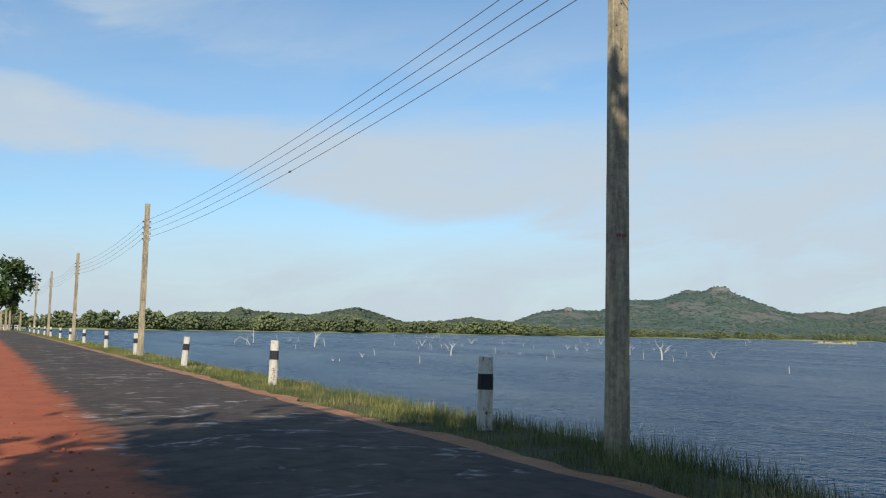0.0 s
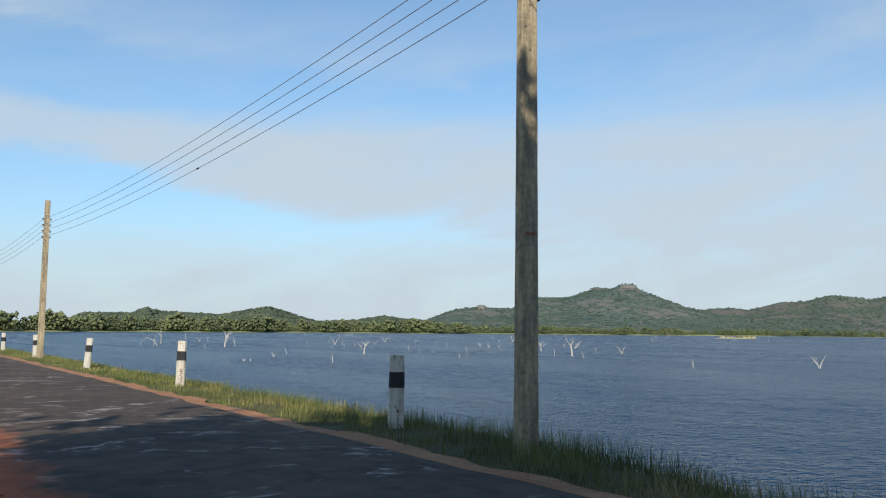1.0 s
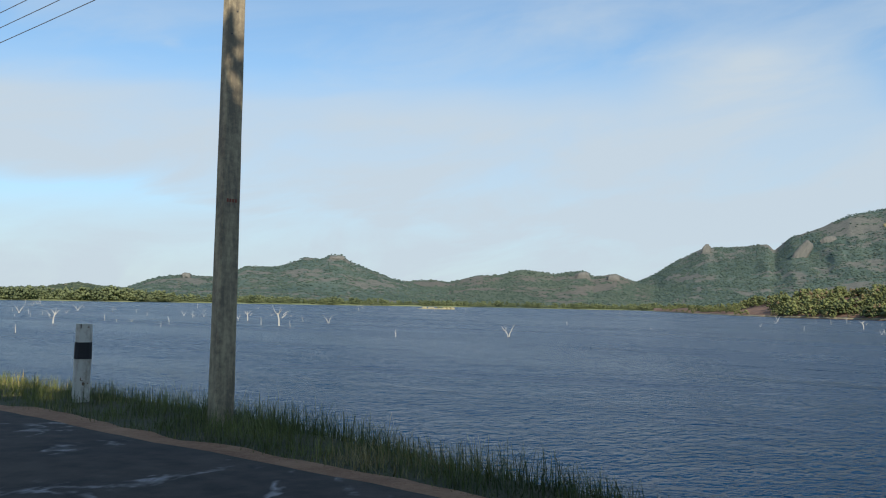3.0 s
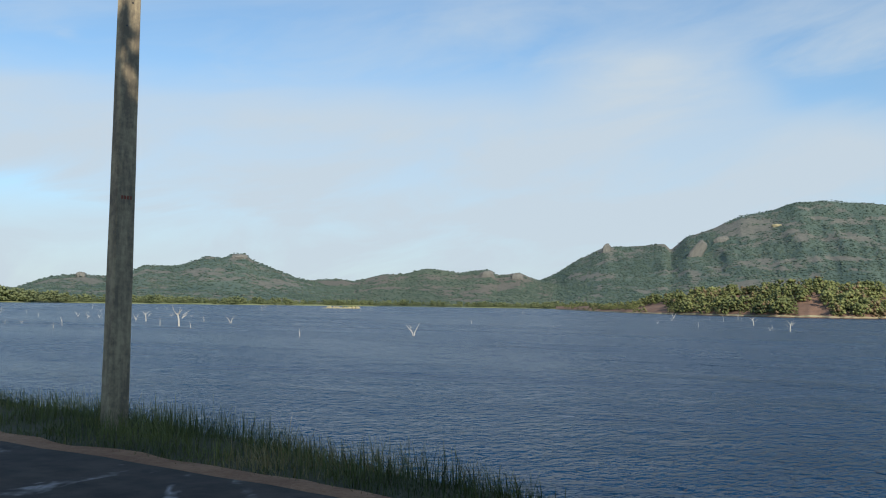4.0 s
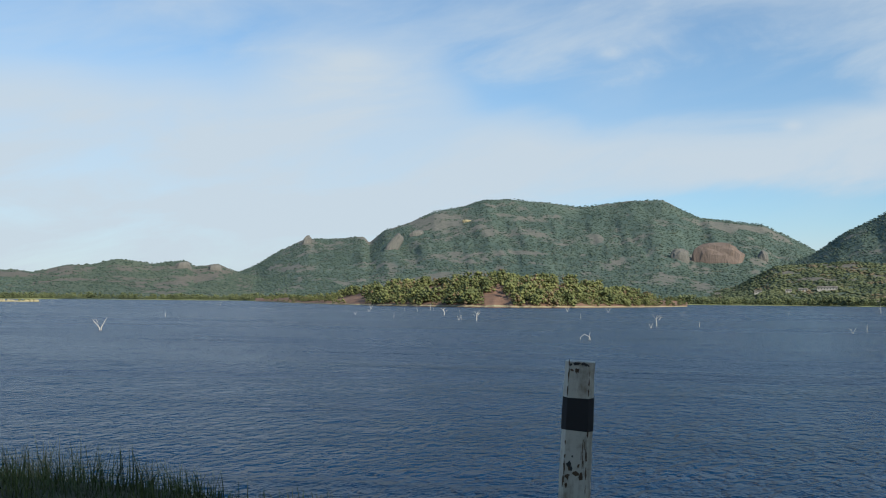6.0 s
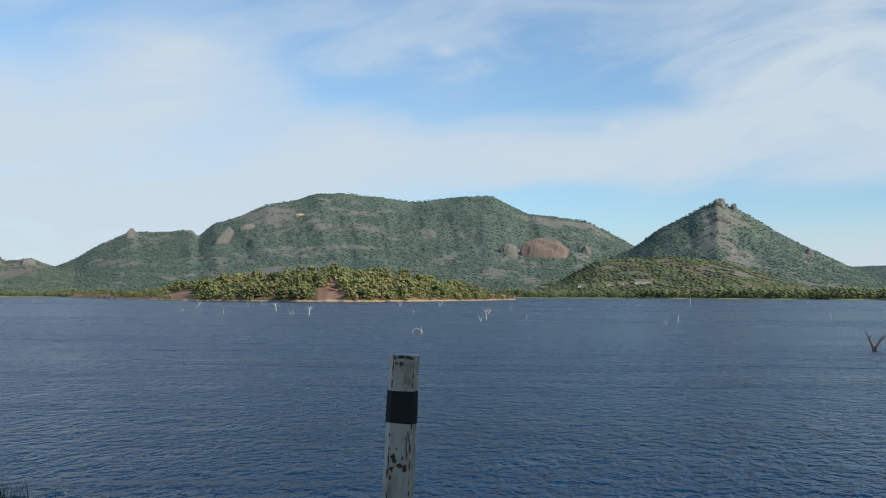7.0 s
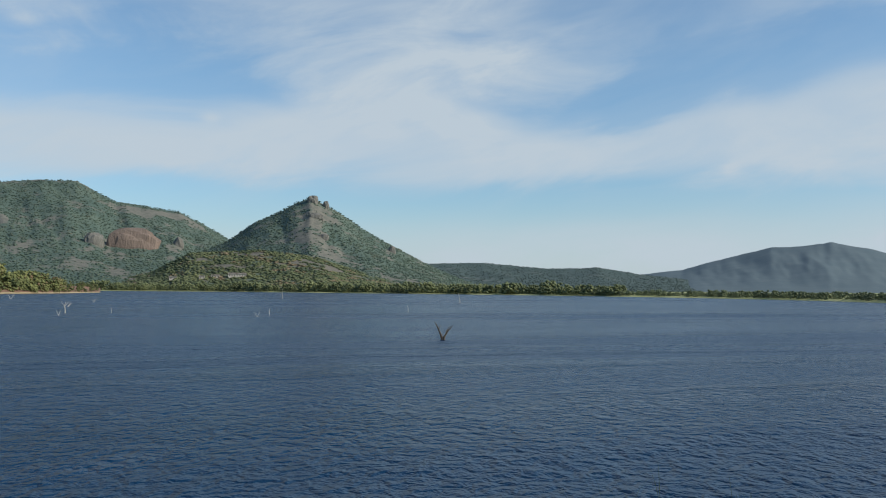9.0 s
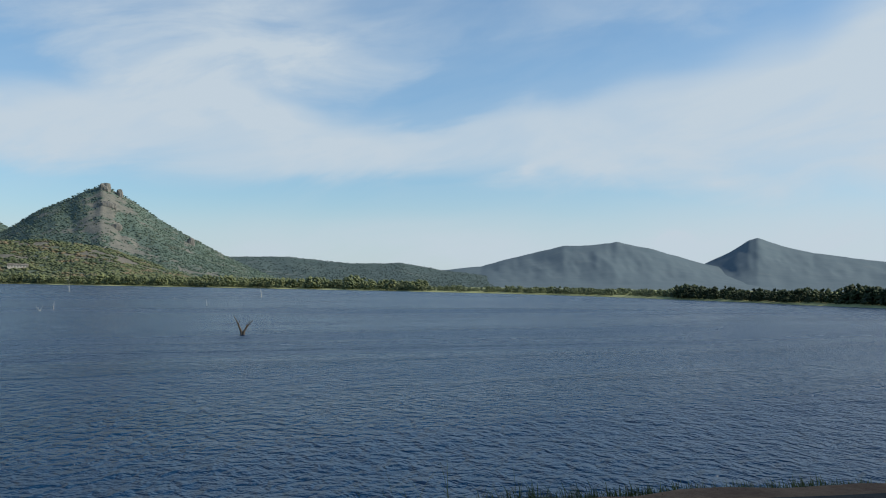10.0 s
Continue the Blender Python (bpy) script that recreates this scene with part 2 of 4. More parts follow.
M_CHIP = two_scale("bare_rusty_concrete", (0.10, 0.065, 0.04), (0.24, 0.15, 0.09), 8, 40)
M_RED = two_scale("faded_red_paint", (0.20, 0.055, 0.035), (0.32, 0.10, 0.06), 8, 40)
M_IRON = two_scale("dark_galvanised_iron", (0.05, 0.05, 0.05), (0.12, 0.115, 0.11), 12, 60, 0.6)
M_PORCELAIN = two_scale("brown_glazed_porcelain", (0.05, 0.025, 0.02), (0.09, 0.045, 0.03), 10, 40, 0.25, 0.05)
M_WIRE = two_scale("weathered_aluminium_wire", (0.10, 0.10, 0.11), (0.17, 0.17, 0.18), 2, 30, 0.5, 0.05)
M_DEAD = two_scale("bleached_dead_wood", (0.36, 0.34, 0.30), (0.62, 0.60, 0.55), 0.6, 6, 0.85, 0.5, 0.05, (1, 1, 0.4))
M_DARKWOOD = two_scale("wet_dark_dead_wood", (0.035, 0.028, 0.022), (0.10, 0.08, 0.06), 0.6, 6, 0.8, 0.5, 0.05, (1, 1, 0.4))
M_BARK = two_scale("grey_brown_bark", (0.06, 0.045, 0.03), (0.16, 0.12, 0.085), 2, 12, 0.95, 0.7, 0.05, (1, 1, 0.3))
M_GRASS = foliage("verge_grass", (0.040, 0.066, 0.016), (0.24, 0.245, 0.07), 0.6, (0.36, 0.28, 0.12), 0.9)
M_LEAF = foliage("broad_leaves", (0.03, 0.06, 0.015), (0.09, 0.13, 0.03), 0.5)
M_WOODS = foliage("shore_tree_leaves", (0.056, 0.078, 0.046), (0.145, 0.178, 0.090), 0.7, None, 0.10, 0.25)
M_LOWFOREST = foliage("low_hill_forest", (0.048, 0.070, 0.046), (0.105, 0.132, 0.080), 0.8, (0.14, 0.135, 0.09), 0.04, 0.25)
M_PALEWOODS = foliage("pale_shore_scrub", (0.066, 0.090, 0.046), (0.195, 0.222, 0.102), 0.7, None, 0.09, 0.25)
M_FOOTWOODS = foliage("foothill_woods_leaves", (0.050, 0.074, 0.040), (0.142, 0.160, 0.076), 0.7, (0.165, 0.132, 0.085), 0.035, 0.25)
# the right-hand belt's backlit darkness is put into these leaf colours
M_BACKLIT_WOODS = foliage("backlit_dark_tree_leaves", (0.014, 0.026, 0.012), (0.04, 0.06, 0.022))
M_SCRUB = foliage("dry_scrub_leaves", (0.048, 0.068, 0.026), (0.232, 0.252, 0.094), 0.7, (0.185, 0.135, 0.078), 0.14, 0.25)
# hill leaves lightened and cooled: some distance haze is mixed into the green
M_HAZE_FOREST = foliage("hill_forest", (0.054, 0.090, 0.076), (0.110, 0.154, 0.116), 0.8, (0.120, 0.142, 0.112), 0.028, 0.2)
# distance haze put into the base colour: far leaves shifted to pale blue
M_HAZE_FARFOREST = foliage("haze_tinted_far_forest", (0.092, 0.132, 0.155), (0.112, 0.152, 0.172), 0.9, None, 0.02)
# scrub and rock colours carry a blue-green haze tint
M_HAZE_HILL = hill_material("hill_scrub_and_rock", (0.070, 0.110, 0.096), (0.112, 0.154, 0.124), (0.116, 0.126, 0.110), (0.192, 0.188, 0.162))
# far slopes and the wooded ridge: blue haze is part of the colour
M_HAZE_FARHILL = hill_material("haze_tinted_far_scrub", (0.094, 0.134, 0.156), (0.114, 0.154, 0.174), (0.112, 0.15, 0.168), (0.125, 0.16, 0.175), 0.02)
M_HAZE_MIDFOREST = foliage("haze_tinted_ridge_leaves", (0.056, 0.086, 0.084), (0.080, 0.114, 0.106), 0.9, None, 0.02)
M_HAZE_MIDHILL = hill_material("haze_tinted_ridge_scrub", (0.058, 0.088, 0.088), (0.078, 0.112, 0.106), (0.10, 0.12, 0.115), (0.13, 0.145, 0.135), 0.15)
M_DRYHILL = hill_material("dry_hill_scrub_and_rock", (0.074, 0.106, 0.082), (0.122, 0.152, 0.108), (0.112, 0.114, 0.098), (0.178, 0.164, 0.138))
# outcrop grey cooled a little, with haze in the colour
M_ROCK = two_scale("bare_gneiss_rock", (0.100, 0.104, 0.098), (0.190, 0.186, 0.168), 0.03, 0.25, 0.9, 0.8, 3.0, (1, 1, 0.3))
M_REDROCK = two_scale("reddish_gneiss_rock", (0.125, 0.098, 0.083), (0.215, 0.166, 0.14), 0.03, 0.25, 0.9, 0.8, 3.0, (1, 1, 0.3))
M_WALL = two_scale("pale_plaster", (0.36, 0.34, 0.30), (0.52, 0.50, 0.45), 0.3, 3)
M_ROOF = two_scale("grey_roof_sheet", (0.22, 0.20, 0.18), (0.42, 0.39, 0.35), 0.4, 4)
M_GLASSDARK = two_scale("dark_window_opening", (0.02, 0.022, 0.025), (0.05, 0.05, 0.055), 1, 5, 0.3, 0.05)


# ---- mesh helpers ----
def part(name, bm, mat, parent=None, label=""):
    me = bpy.data.meshes.new(name)
    bm.to_mesh(me)
    bm.free()
    me.materials.append(mat)
    ob = new(name, me)
    if parent:
        ob.parent = parent
    if label:
        ob["label"] = label
    return ob


def mesh_from(name, verts, faces, mat, parent=None, smooth=False):
    """One mesh from numpy arrays: verts n x 3, faces m x k."""
    verts, faces = np.asarray(verts, np.float32), np.asarray(faces, np.int32)
    me = bpy.data.meshes.new(name)
    k = faces.shape[1]
    me.vertices.add(len(verts))
    me.vertices.foreach_set("co", verts.ravel())
    me.loops.add(faces.size)
    me.loops.foreach_set("vertex_index", faces.ravel())
    me.polygons.add(len(faces))
    me.polygons.foreach_set("loop_start", np.arange(0, faces.size, k, dtype=np.int32))
    if smooth:
        me.polygons.foreach_set("use_smooth", np.ones(len(faces), bool))
    me.update(calc_edges=True)
    me.materials.append(mat)
    ob = new(name, me)
    if parent:
        ob.parent = parent
    return ob


def grid_faces(nu, nv):
    i = np.arange(nu - 1)[:, None] * nv + np.arange(nv - 1)[None, :]
    return np.stack([i, i + nv, i + nv + 1, i + 1], -1).reshape(-1, 4)


def fbm(x, y, octaves=5, seed=0, gain=0.5):
    """Value noise on arrays, 0 to 1."""
    rng = np.random.default_rng(seed)
    table = rng.random((256, 256))
    total, amp, norm = np.zeros_like(np.asarray(x, float)), 1.0, 0.0
    for o in range(octaves):
        xo, yo = np.asarray(x) * 2 ** o + 17.3 * o, np.asarray(y) * 2 ** o + 9.1 * o
        xi, yi = np.floor(xo).astype(int), np.floor(yo).astype(int)
        fx, fy = xo - xi, yo - yi
        fx, fy = fx * fx * (3 - 2 * fx), fy * fy * (3 - 2 * fy)
        a, b = table[xi % 256, yi % 256], table[(xi + 1) % 256, yi % 256]
        c, d = table[xi % 256, (yi + 1) % 256], table[(xi + 1) % 256, (yi + 1) % 256]
        total += amp * ((a * (1 - fx) + b * fx) * (1 - fy) + (c * (1 - fx) + d * fx) * fy)
        norm += amp
        amp *= gain
    return total / norm


def empty(name, m=None):
    ob = new(name)
    if m is not None:
        ob.matrix_world = m
    return ob


ICO = bmesh.new()
bmesh.ops.create_icosphere(ICO, subdivisions=1, radius=1.0)
ICO_V = np.array([v.co[:] for v in ICO.verts])
ICO_F = np.array([[v.index for v in f.verts] for f in ICO.faces])
ICO.free()


OCT_V = np.array([(1, 0, 0), (-0.5, 0.87, 0), (-0.5, -0.87, 0), (0.1, 0.05, 1), (0.0, -0.1, -1)])
OCT_F = np.array([(0, 1, 3), (1, 2, 3), (2, 0, 3), (1, 0, 4), (2, 1, 4), (0, 2, 4)])


def clumps(name, centres, sizes, mat, seed, flat=0.8, rough=0.3, parent=None, ICO_V=ICO_V, ICO_F=ICO_F, smooth=False):
    """Many small uneven leaf clumps in one mesh."""
    rng = np.random.default_rng(seed)
    c, s = np.asarray(centres, float), np.asarray(sizes, float)
    n = len(c)
    shape = ICO_V[None] * (1 + rough * (rng.random((n, len(ICO_V), 1)) * 2 - 1))
    turn = rng.random(n) * 6.283
    cs, sn = np.cos(turn)[:, None], np.sin(turn)[:, None]
    x, y, z = shape[..., 0] * cs - shape[..., 1] * sn, shape[..., 0] * sn + shape[..., 1] * cs, shape[..., 2]
    v = np.stack([x * s[:, None], y * s[:, None], z * s[:, None] * flat], -1) + c[:, None]
    f = ICO_F[None] + (np.arange(n) * len(ICO_V))[:, None, None]
    return mesh_from(name, v.reshape(-1, 3), f.reshape(-1, 3), mat, parent, smooth)


def tube(bm, points, radii, sides=6):
    """A tapered limb through the points, closed at both ends."""
    rings = []
    pts = [Vector(p) for p in points]
    for i, (p, r) in enumerate(zip(pts, radii)):
        d = (pts[min(i + 1, len(pts) - 1)] - pts[max(i - 1, 0)]).normalized()
        side = d.cross(Vector((0.31, 0.87, 0.12))).normalized()
        up = d.cross(side)
        rings.append([bm.verts.new(p + r * (math.cos(k * 6.2832 / sides) * side + math.sin(k * 6.2832 / sides) * up)) for k in range(sides)])
    for a, b in zip(rings, rings[1:]):
        for k in range(sides):
            bm.faces.new((a[k], a[(k + 1) % sides], b[(k + 1) % sides], b[k]))
    bm.faces.new(rings[0][::-1])
    bm.faces.new(rings[-1])


def box(bm, x0, x1, y0, y1, z0, z1):
    m = Matrix.LocRotScale(((x0 + x1) / 2, (y0 + y1) / 2, (z0 + z1) / 2), None, (x1 - x0, y1 - y0, z1 - z0))
    return bmesh.ops.create_cube(bm, size=1, matrix=m)["verts"]


def tapered(bm, w0, d0, w1, d1, h, chamfer, z0=0.0, steps=4, top=0.0):
    """An upright tapered shaft with chamfered corners and a slightly raised top."""
    rings = []
    for i in range(steps + 1):
        k = i / steps
        w, d, z = (w0 + (w1 - w0) * k) / 2, (d0 + (d1 - d0) * k) / 2, z0 + h * k
        c = chamfer
        rings.append([bm.verts.new((x, y, z)) for x, y in ((-w + c, -d), (w - c, -d), (w, -d + c), (w, d - c), (w - c, d), (-w + c, d), (-w, d - c), (-w, -d + c))])
    if top:
        rings.append([bm.verts.new((v.co.x * 0.72, v.co.y * 0.72, v.co.z + top)) for v in rings[-1]])
    for a, b in zip(rings, rings[1:]):
        for k in range(8):
            bm.faces.new((a[k], a[(k + 1) % 8], b[(k + 1) % 8], b[k]))
    bm.faces.new(rings[0][::-1])
    bm.faces.new(rings[-1])


def polar(az, r, z=0.0):
    return r * math.sin(radians(az)), r * math.cos(radians(az)), z


def curve_of(pairs):
    xs, ys = [p[0] for p in pairs], [p[1] for p in pairs]
    return lambda a: np.interp(a, xs, ys)


# ---- the lake, its bed and the land round it ----
WATER = -2.5
shore = curve_of([(-40, 500), (0, 600), (10, 700), (20, 860), (27, 960), (43, 1150), (54, 1400), (62, 1350), (75, 1300), (90, 1250), (98, 1230), (107, 1050),
                  (116, 920), (127, 690), (136, 465), (144, 330), (149, 285), (158, 230), (168, 170), (176, 120)])
L = 6.6  # the line of posts and poles, metres to the side of the eye


def waves(x, y):
    """Short wind waves: crossing trains with uneven crests."""
    z = np.zeros_like(x)
    rng = np.random.default_rng(17)
    for k in range(6):
        wl = 1.5 * 1.3 ** k
        th = radians(78) + rng.normal(0, 0.55)
        ph = 5.0 * fbm(x * 0.22 / wl + k, y * 0.22 / wl, 2, 50 + k)
        u = (x * math.sin(th) + y * math.cos(th)) * 6.2832 / wl + ph * 2.2
        z += 0.0042 * wl ** 0.75 * (np.sin(u) + 0.25 * np.cos(2 * u))
    gust = 0.55 + 0.9 * fbm(x * 0.035, y * 0.014, 3, 64)
    return z * gust


def build_water():
    r = np.concatenate([[3.0, 6.0, 9.0], np.geomspace(13, 160, 200), np.geomspace(185, 4900, 34)])
    a = np.radians(np.concatenate([np.arange(-60, -1.2, 2.0), np.arange(-1, 151, 0.4), np.arange(152, 180.1, 2.0)]))
    R, A = np.meshgrid(r, a)
    X, Y = R * np.sin(A), R * np.cos(A)
    fade = np.interp(R, [0, 90, 160], [1.0, 1.0, 0.0])
    v = np.stack([X, Y, WATER + waves(X, Y) * fade], -1)
    ob = mesh_from("water", v.reshape(-1, 3), grid_faces(len(a), len(r))[:, ::-1], M_WATER, smooth=True)
    tagged(ob, "dark blue lake water ruffled by small wind waves", "lake", kind="structure")


def build_ground():
    a = np.arange(0, 361, 1.0)
    r = np.concatenate([[1.0], np.geomspace(40, 4950, 90)])
    A, R = np.meshgrid(a, r, indexing="ij")
    Aw = np.where(A > 270, A - 360, A)
    sh = shore(Aw) + (fbm(Aw * 0.35, Aw * 0.0, 4, 5) - 0.5) * 0.06 * shore(Aw)
    lake = (Aw > -40) & (Aw < 176)
    rise = np.clip((R - sh) / 12, -1, 1)
    z = np.where(lake, WATER + 1.1 * rise + np.clip(R - sh, 0, None) * 0.0035, -1.6)
    z[:, 0] = np.where(lake[:, 0], -3.3, -3.3)
    z = np.where(R < 60, -3.4, z)
    v = np.stack([R * np.sin(np.radians(A)), R * np.cos(np.radians(A)), z], -1)
    ob = mesh_from("ground", v.reshape(-1, 3), grid_faces(*A.shape)[:, ::-1], M_LAND, smooth=True)
    tagged(ob, "flat grassy lake shore and plain reaching the horizon", "ground", kind="structure")


def bend(y):
    """The road swings gently away from the straight line of the dam, far ahead and just behind."""
    return -0.3 * np.clip((y - 120) / 20, 0, None) ** 2 - 0.035 * np.clip(2 - y, 0, None) ** 1.7


def crest(y):
    """Where the top of the dam breaks to the slope down to the water."""
    return np.interp(y, [-30, -9, -6.7, -4.2, 0, 3, 7, 10, 130, 420], [-8, 3.1, 4.4, 5.25, 5.75, 6.2, 7.0, 7.5, 7.4, -8.0])


ROAD_L, ROAD_R = 1.2, 5.2


def dam_height(x, y):
    e = crest(y)
    bump = (fbm(x * 1.3, y * 1.3, 4, 11) - 0.5) * 0.10
    drop = np.clip(x - e, 0, None)
    z = -0.05 + bump * np.clip((x - ROAD_R - bend(y)) / 0.5, 0, 1) - 0.5 * drop - 0.04 * np.clip(drop, 0, 1) - 0.03 * np.clip(x - e + 1.2, 0, 1.2)
    left = np.clip(-4 - x, 0, None)
    return np.maximum(z - 0.35 * left, -3.6) + np.where(x < ROAD_L, bump * 0.5, 0)


def strip(name, x0, x1, ys, nx, mat, lift, wob0=0.0, wob1=0.0, seed=3):
    """A long sheet that follows the dam, with uneven sides."""
    ys = np.asarray(ys)
    u = np.linspace(0, 1, nx)
    lo = x0(ys) + wob0 * (fbm(ys * 0.5, ys * 0 + 3, 4, seed) - 0.5)
    hi = x1(ys) + wob1 * (fbm(ys * 0.9, ys * 0 + 8, 4, seed + 1) - 0.5)
    X = lo[:, None] + (hi - lo)[:, None] * u[None]
    Y = np.repeat(ys[:, None], nx, 1)
    v = np.stack([X, Y, dam_height(X, Y) + lift(X, Y)], -1)
    return mesh_from(name, v.reshape(-1, 3), grid_faces(len(ys), nx)[:, ::-1], mat, smooth=True)


LONG = np.concatenate([np.arange(-30, -10, 1.0), np.arange(-10, 40, 0.2), np.arange(40, 120, 1.0), np.arange(120, 421, 6.0)])


def build_dam():
    ob = strip("dam", lambda y: -14 + 0 * y, lambda y: crest(y) + 7.5, LONG, 90, M_BANK, lambda x, y: 0 * x)
    tagged(ob, "earth dam with a grassy slope falling to the lake", "dam", kind="structure")
    crown = lambda x, y: 0.05 + 0.04 * (1 - ((x - bend(y) - 3.2) / 2.0) ** 2).clip(0, 1)
    road = strip("road", lambda y: ROAD_L + bend(y), lambda y: ROAD_R + bend(y), LONG, 16, M_ASPHALT, crown, 0.22, 0.2)
    tagged(road, "narrow worn grey asphalt road along the dam", "road", kind="structure")
    soil = strip("pavement", lambda y: -6 + 0 * y, lambda y: ROAD_L + 0.22 + bend(y), LONG, 30, M_SOIL, lambda x, y: 0.035 + 0.03 * fbm(x * 2.1, y * 2.1, 4, 21), 0, 0.25)
    tagged(soil, "bare red laterite shoulder beside the asphalt", "road shoulder", kind="structure")
    edge = strip("trim", lambda y: ROAD_R - 0.15 + bend(y), lambda y: ROAD_R + 0.40 + bend(y), LONG, 8, M_EDGE, lambda x, y: 0.03 + 0.02 * fbm(x * 3, y * 3, 3, 31), 0.12, 0.42)
    tagged(edge, "strip of brown dust between asphalt and grass", "road edge", kind="structure")


# ---- hills ----
HILLS = {}


def hill(name, label, dist, ridge, foot, mat, leaf, trees, size, bare, seed, spur=0.3, power=1.5, tail=1.4, step=0.12, lower=2.0, rows=90, scars=()):
    """A ridge that runs across the view: crest heights from its skyline angles, a front slope with spurs and a back slope."""
    line = curve_of([(a, dist * math.tan(radians(e)) + EYE - lower) for a, e in ridge])
    a0, a1 = ridge[0][0], ridge[-1][0]
    foot_of = curve_of(foot)
    base = -1.9

    def height(a, r):
        f = foot_of(a)
        crest_r = dist * (1 + 0.05 * (fbm(a * 0.22, a * 0, 3, seed + 4) - 0.5))
        u = (r - f) / (crest_r - f)
        top = line(a) - base
        top = top + (fbm(a * 2.6, a * 0, 4, seed + 5) - 0.5) * 0.03 * dist * math.radians(1.5)
        front = np.clip(u, 0, 1) ** power
        back = np.clip(1 - (u - 1) / tail, 0, 1) ** 1.2
        spurs = fbm(a * 0.55 + 1.2 * u, u * 1.6, 4, seed) - 0.5
        spurs2 = fbm(a * 0.9 + 3 * u, u * 9.0, 4, seed + 1) - 0.5
        k = np.clip(4 * u * (1 - u), 0, 1)
        z = top * np.where(u < 1, front, back) * (1 + k * (spur * 0.95 * spurs + 0.09 * spurs2))
        return base + np.maximum(z, 0) - np.where(u < 0, 2.0, 0), u

    def bareness(a, u, r, z):
        b = 0.55 * fbm(a * 0.36, u * 13.0, 5, seed + 2, 0.6) + 0.45 * fbm(a * 1.5, u * 45, 4, seed + 3)
        b = 0.36 + (b - 0.5) * 1.8 + bare
        rise = np.degrees(np.arctan2(z - EYE, r))
        ragged = np.clip(4.0 * fbm(a * 2.2, u * 40, 4, seed + 6) - 1.1, 0, 1.6)
        for az, el, wide, tall in scars:
            b = b + 0.34 * ragged * np.exp(-((a - az) / wide) ** 2 - ((rise - el) / tall) ** 2)
        return b

    a = np.arange(a0, a1 + step, step)
    tt = np.linspace(0, 1, rows)
    f = foot_of(a)
    R = f[:, None] * 0.995 + (dist * (1 + 0.35 * tail) - f)[:, None] * tt[None]
    A = np.repeat(a[:, None], rows, 1)
    Z, U = height(A, R)
    v = np.stack([R * np.sin(np.radians(A)), R * np.cos(np.radians(A)), Z], -1)
    ob = mesh_from(name, v.reshape(-1, 3), grid_faces(*A.shape)[:, ::-1], mat, smooth=True)
    att = ob.data.attributes.new("bare", "FLOAT", "POINT")
    att.data.foreach_set("value", bareness(A, U, R, Z).ravel().astype(np.float32))
    tagged(ob, label, "hill", "hills beyond the lake")
    HILLS[name] = (height, foot_of, dist)
    if trees:
        rng = np.random.default_rng(seed + 9)
        ta = a0 + (a1 - a0) * rng.random(trees * 3)
        ff = foot_of(ta)
        tr = ff + (dist * 1.02 - ff) * rng.random(trees * 3) ** 0.8
        tz, tu = height(ta, tr)
        ok = (bareness(ta, tu, tr, tz) < 0.52 + 0.10 * rng.random(len(ta))) & (tz > base + 0.5)
        ta, tr, tz = ta[ok][:trees], tr[ok][:trees], tz[ok][:trees]
        s = size * (0.5 + rng.random(len(ta)) ** 2)
        c = np.stack([tr * np.sin(np.radians(ta)), tr * np.cos(np.radians(ta)), tz + s * 0.2], -1)
        wood = clumps(name + "_woods", c, s, leaf, seed + 10, 0.34, 0.35, None, OCT_V, OCT_F, True)
        tagged(wood, "low dense dry-zone forest covering the hillside", "forest", kind="stuff")


def on_hill(name, az, el):
    """The point of a hill's front slope seen from the road at that azimuth and elevation."""
    height, foot_of, dist = HILLS[name]
    for r in np.linspace(float(foot_of(az)), dist, 400):
        z = float(height(np.array(az), np.array(r))[0])
        if math.degrees(math.atan2(z - EYE, r)) >= el:
            break
    return Vector(polar(az, r, z))


def boulder(name, label, place, size, mat, seed, turn=0.0, parent=None, tip=0.0):
    """A weathered rock, cracked and flattened on its sides."""
    bm = bmesh.new()
    bmesh.ops.create_icosphere(bm, subdivisions=3, radius=1.0)
    off = Vector((seed * 3.1, seed * 1.7, 0))
    for v in bm.verts:
        c = Vector([math.copysign(abs(q) ** 0.76, q) for q in v.co])
        k = 1 + 0.2 * noise.fractal(c * 1.1 + off, 1.0, 2.0, 4) + 0.13 * noise.fractal(Vector((c.x * 3.5, c.y * 3.5, c.z * 0.8)) + off, 1.0, 2.0, 3)
        v.co = c * k
    bmesh.ops.scale(bm, vec=size, verts=bm.verts)
    ob = part(name, bm, mat, parent)
    ob.matrix_world = Matrix.Translation(place) @ pose(0, 0, 0, 0, 0, turn) @ pose(0, 0, 0, 0, tip, 0)
    if label:
        tagged(ob, label, "rock")
    return ob


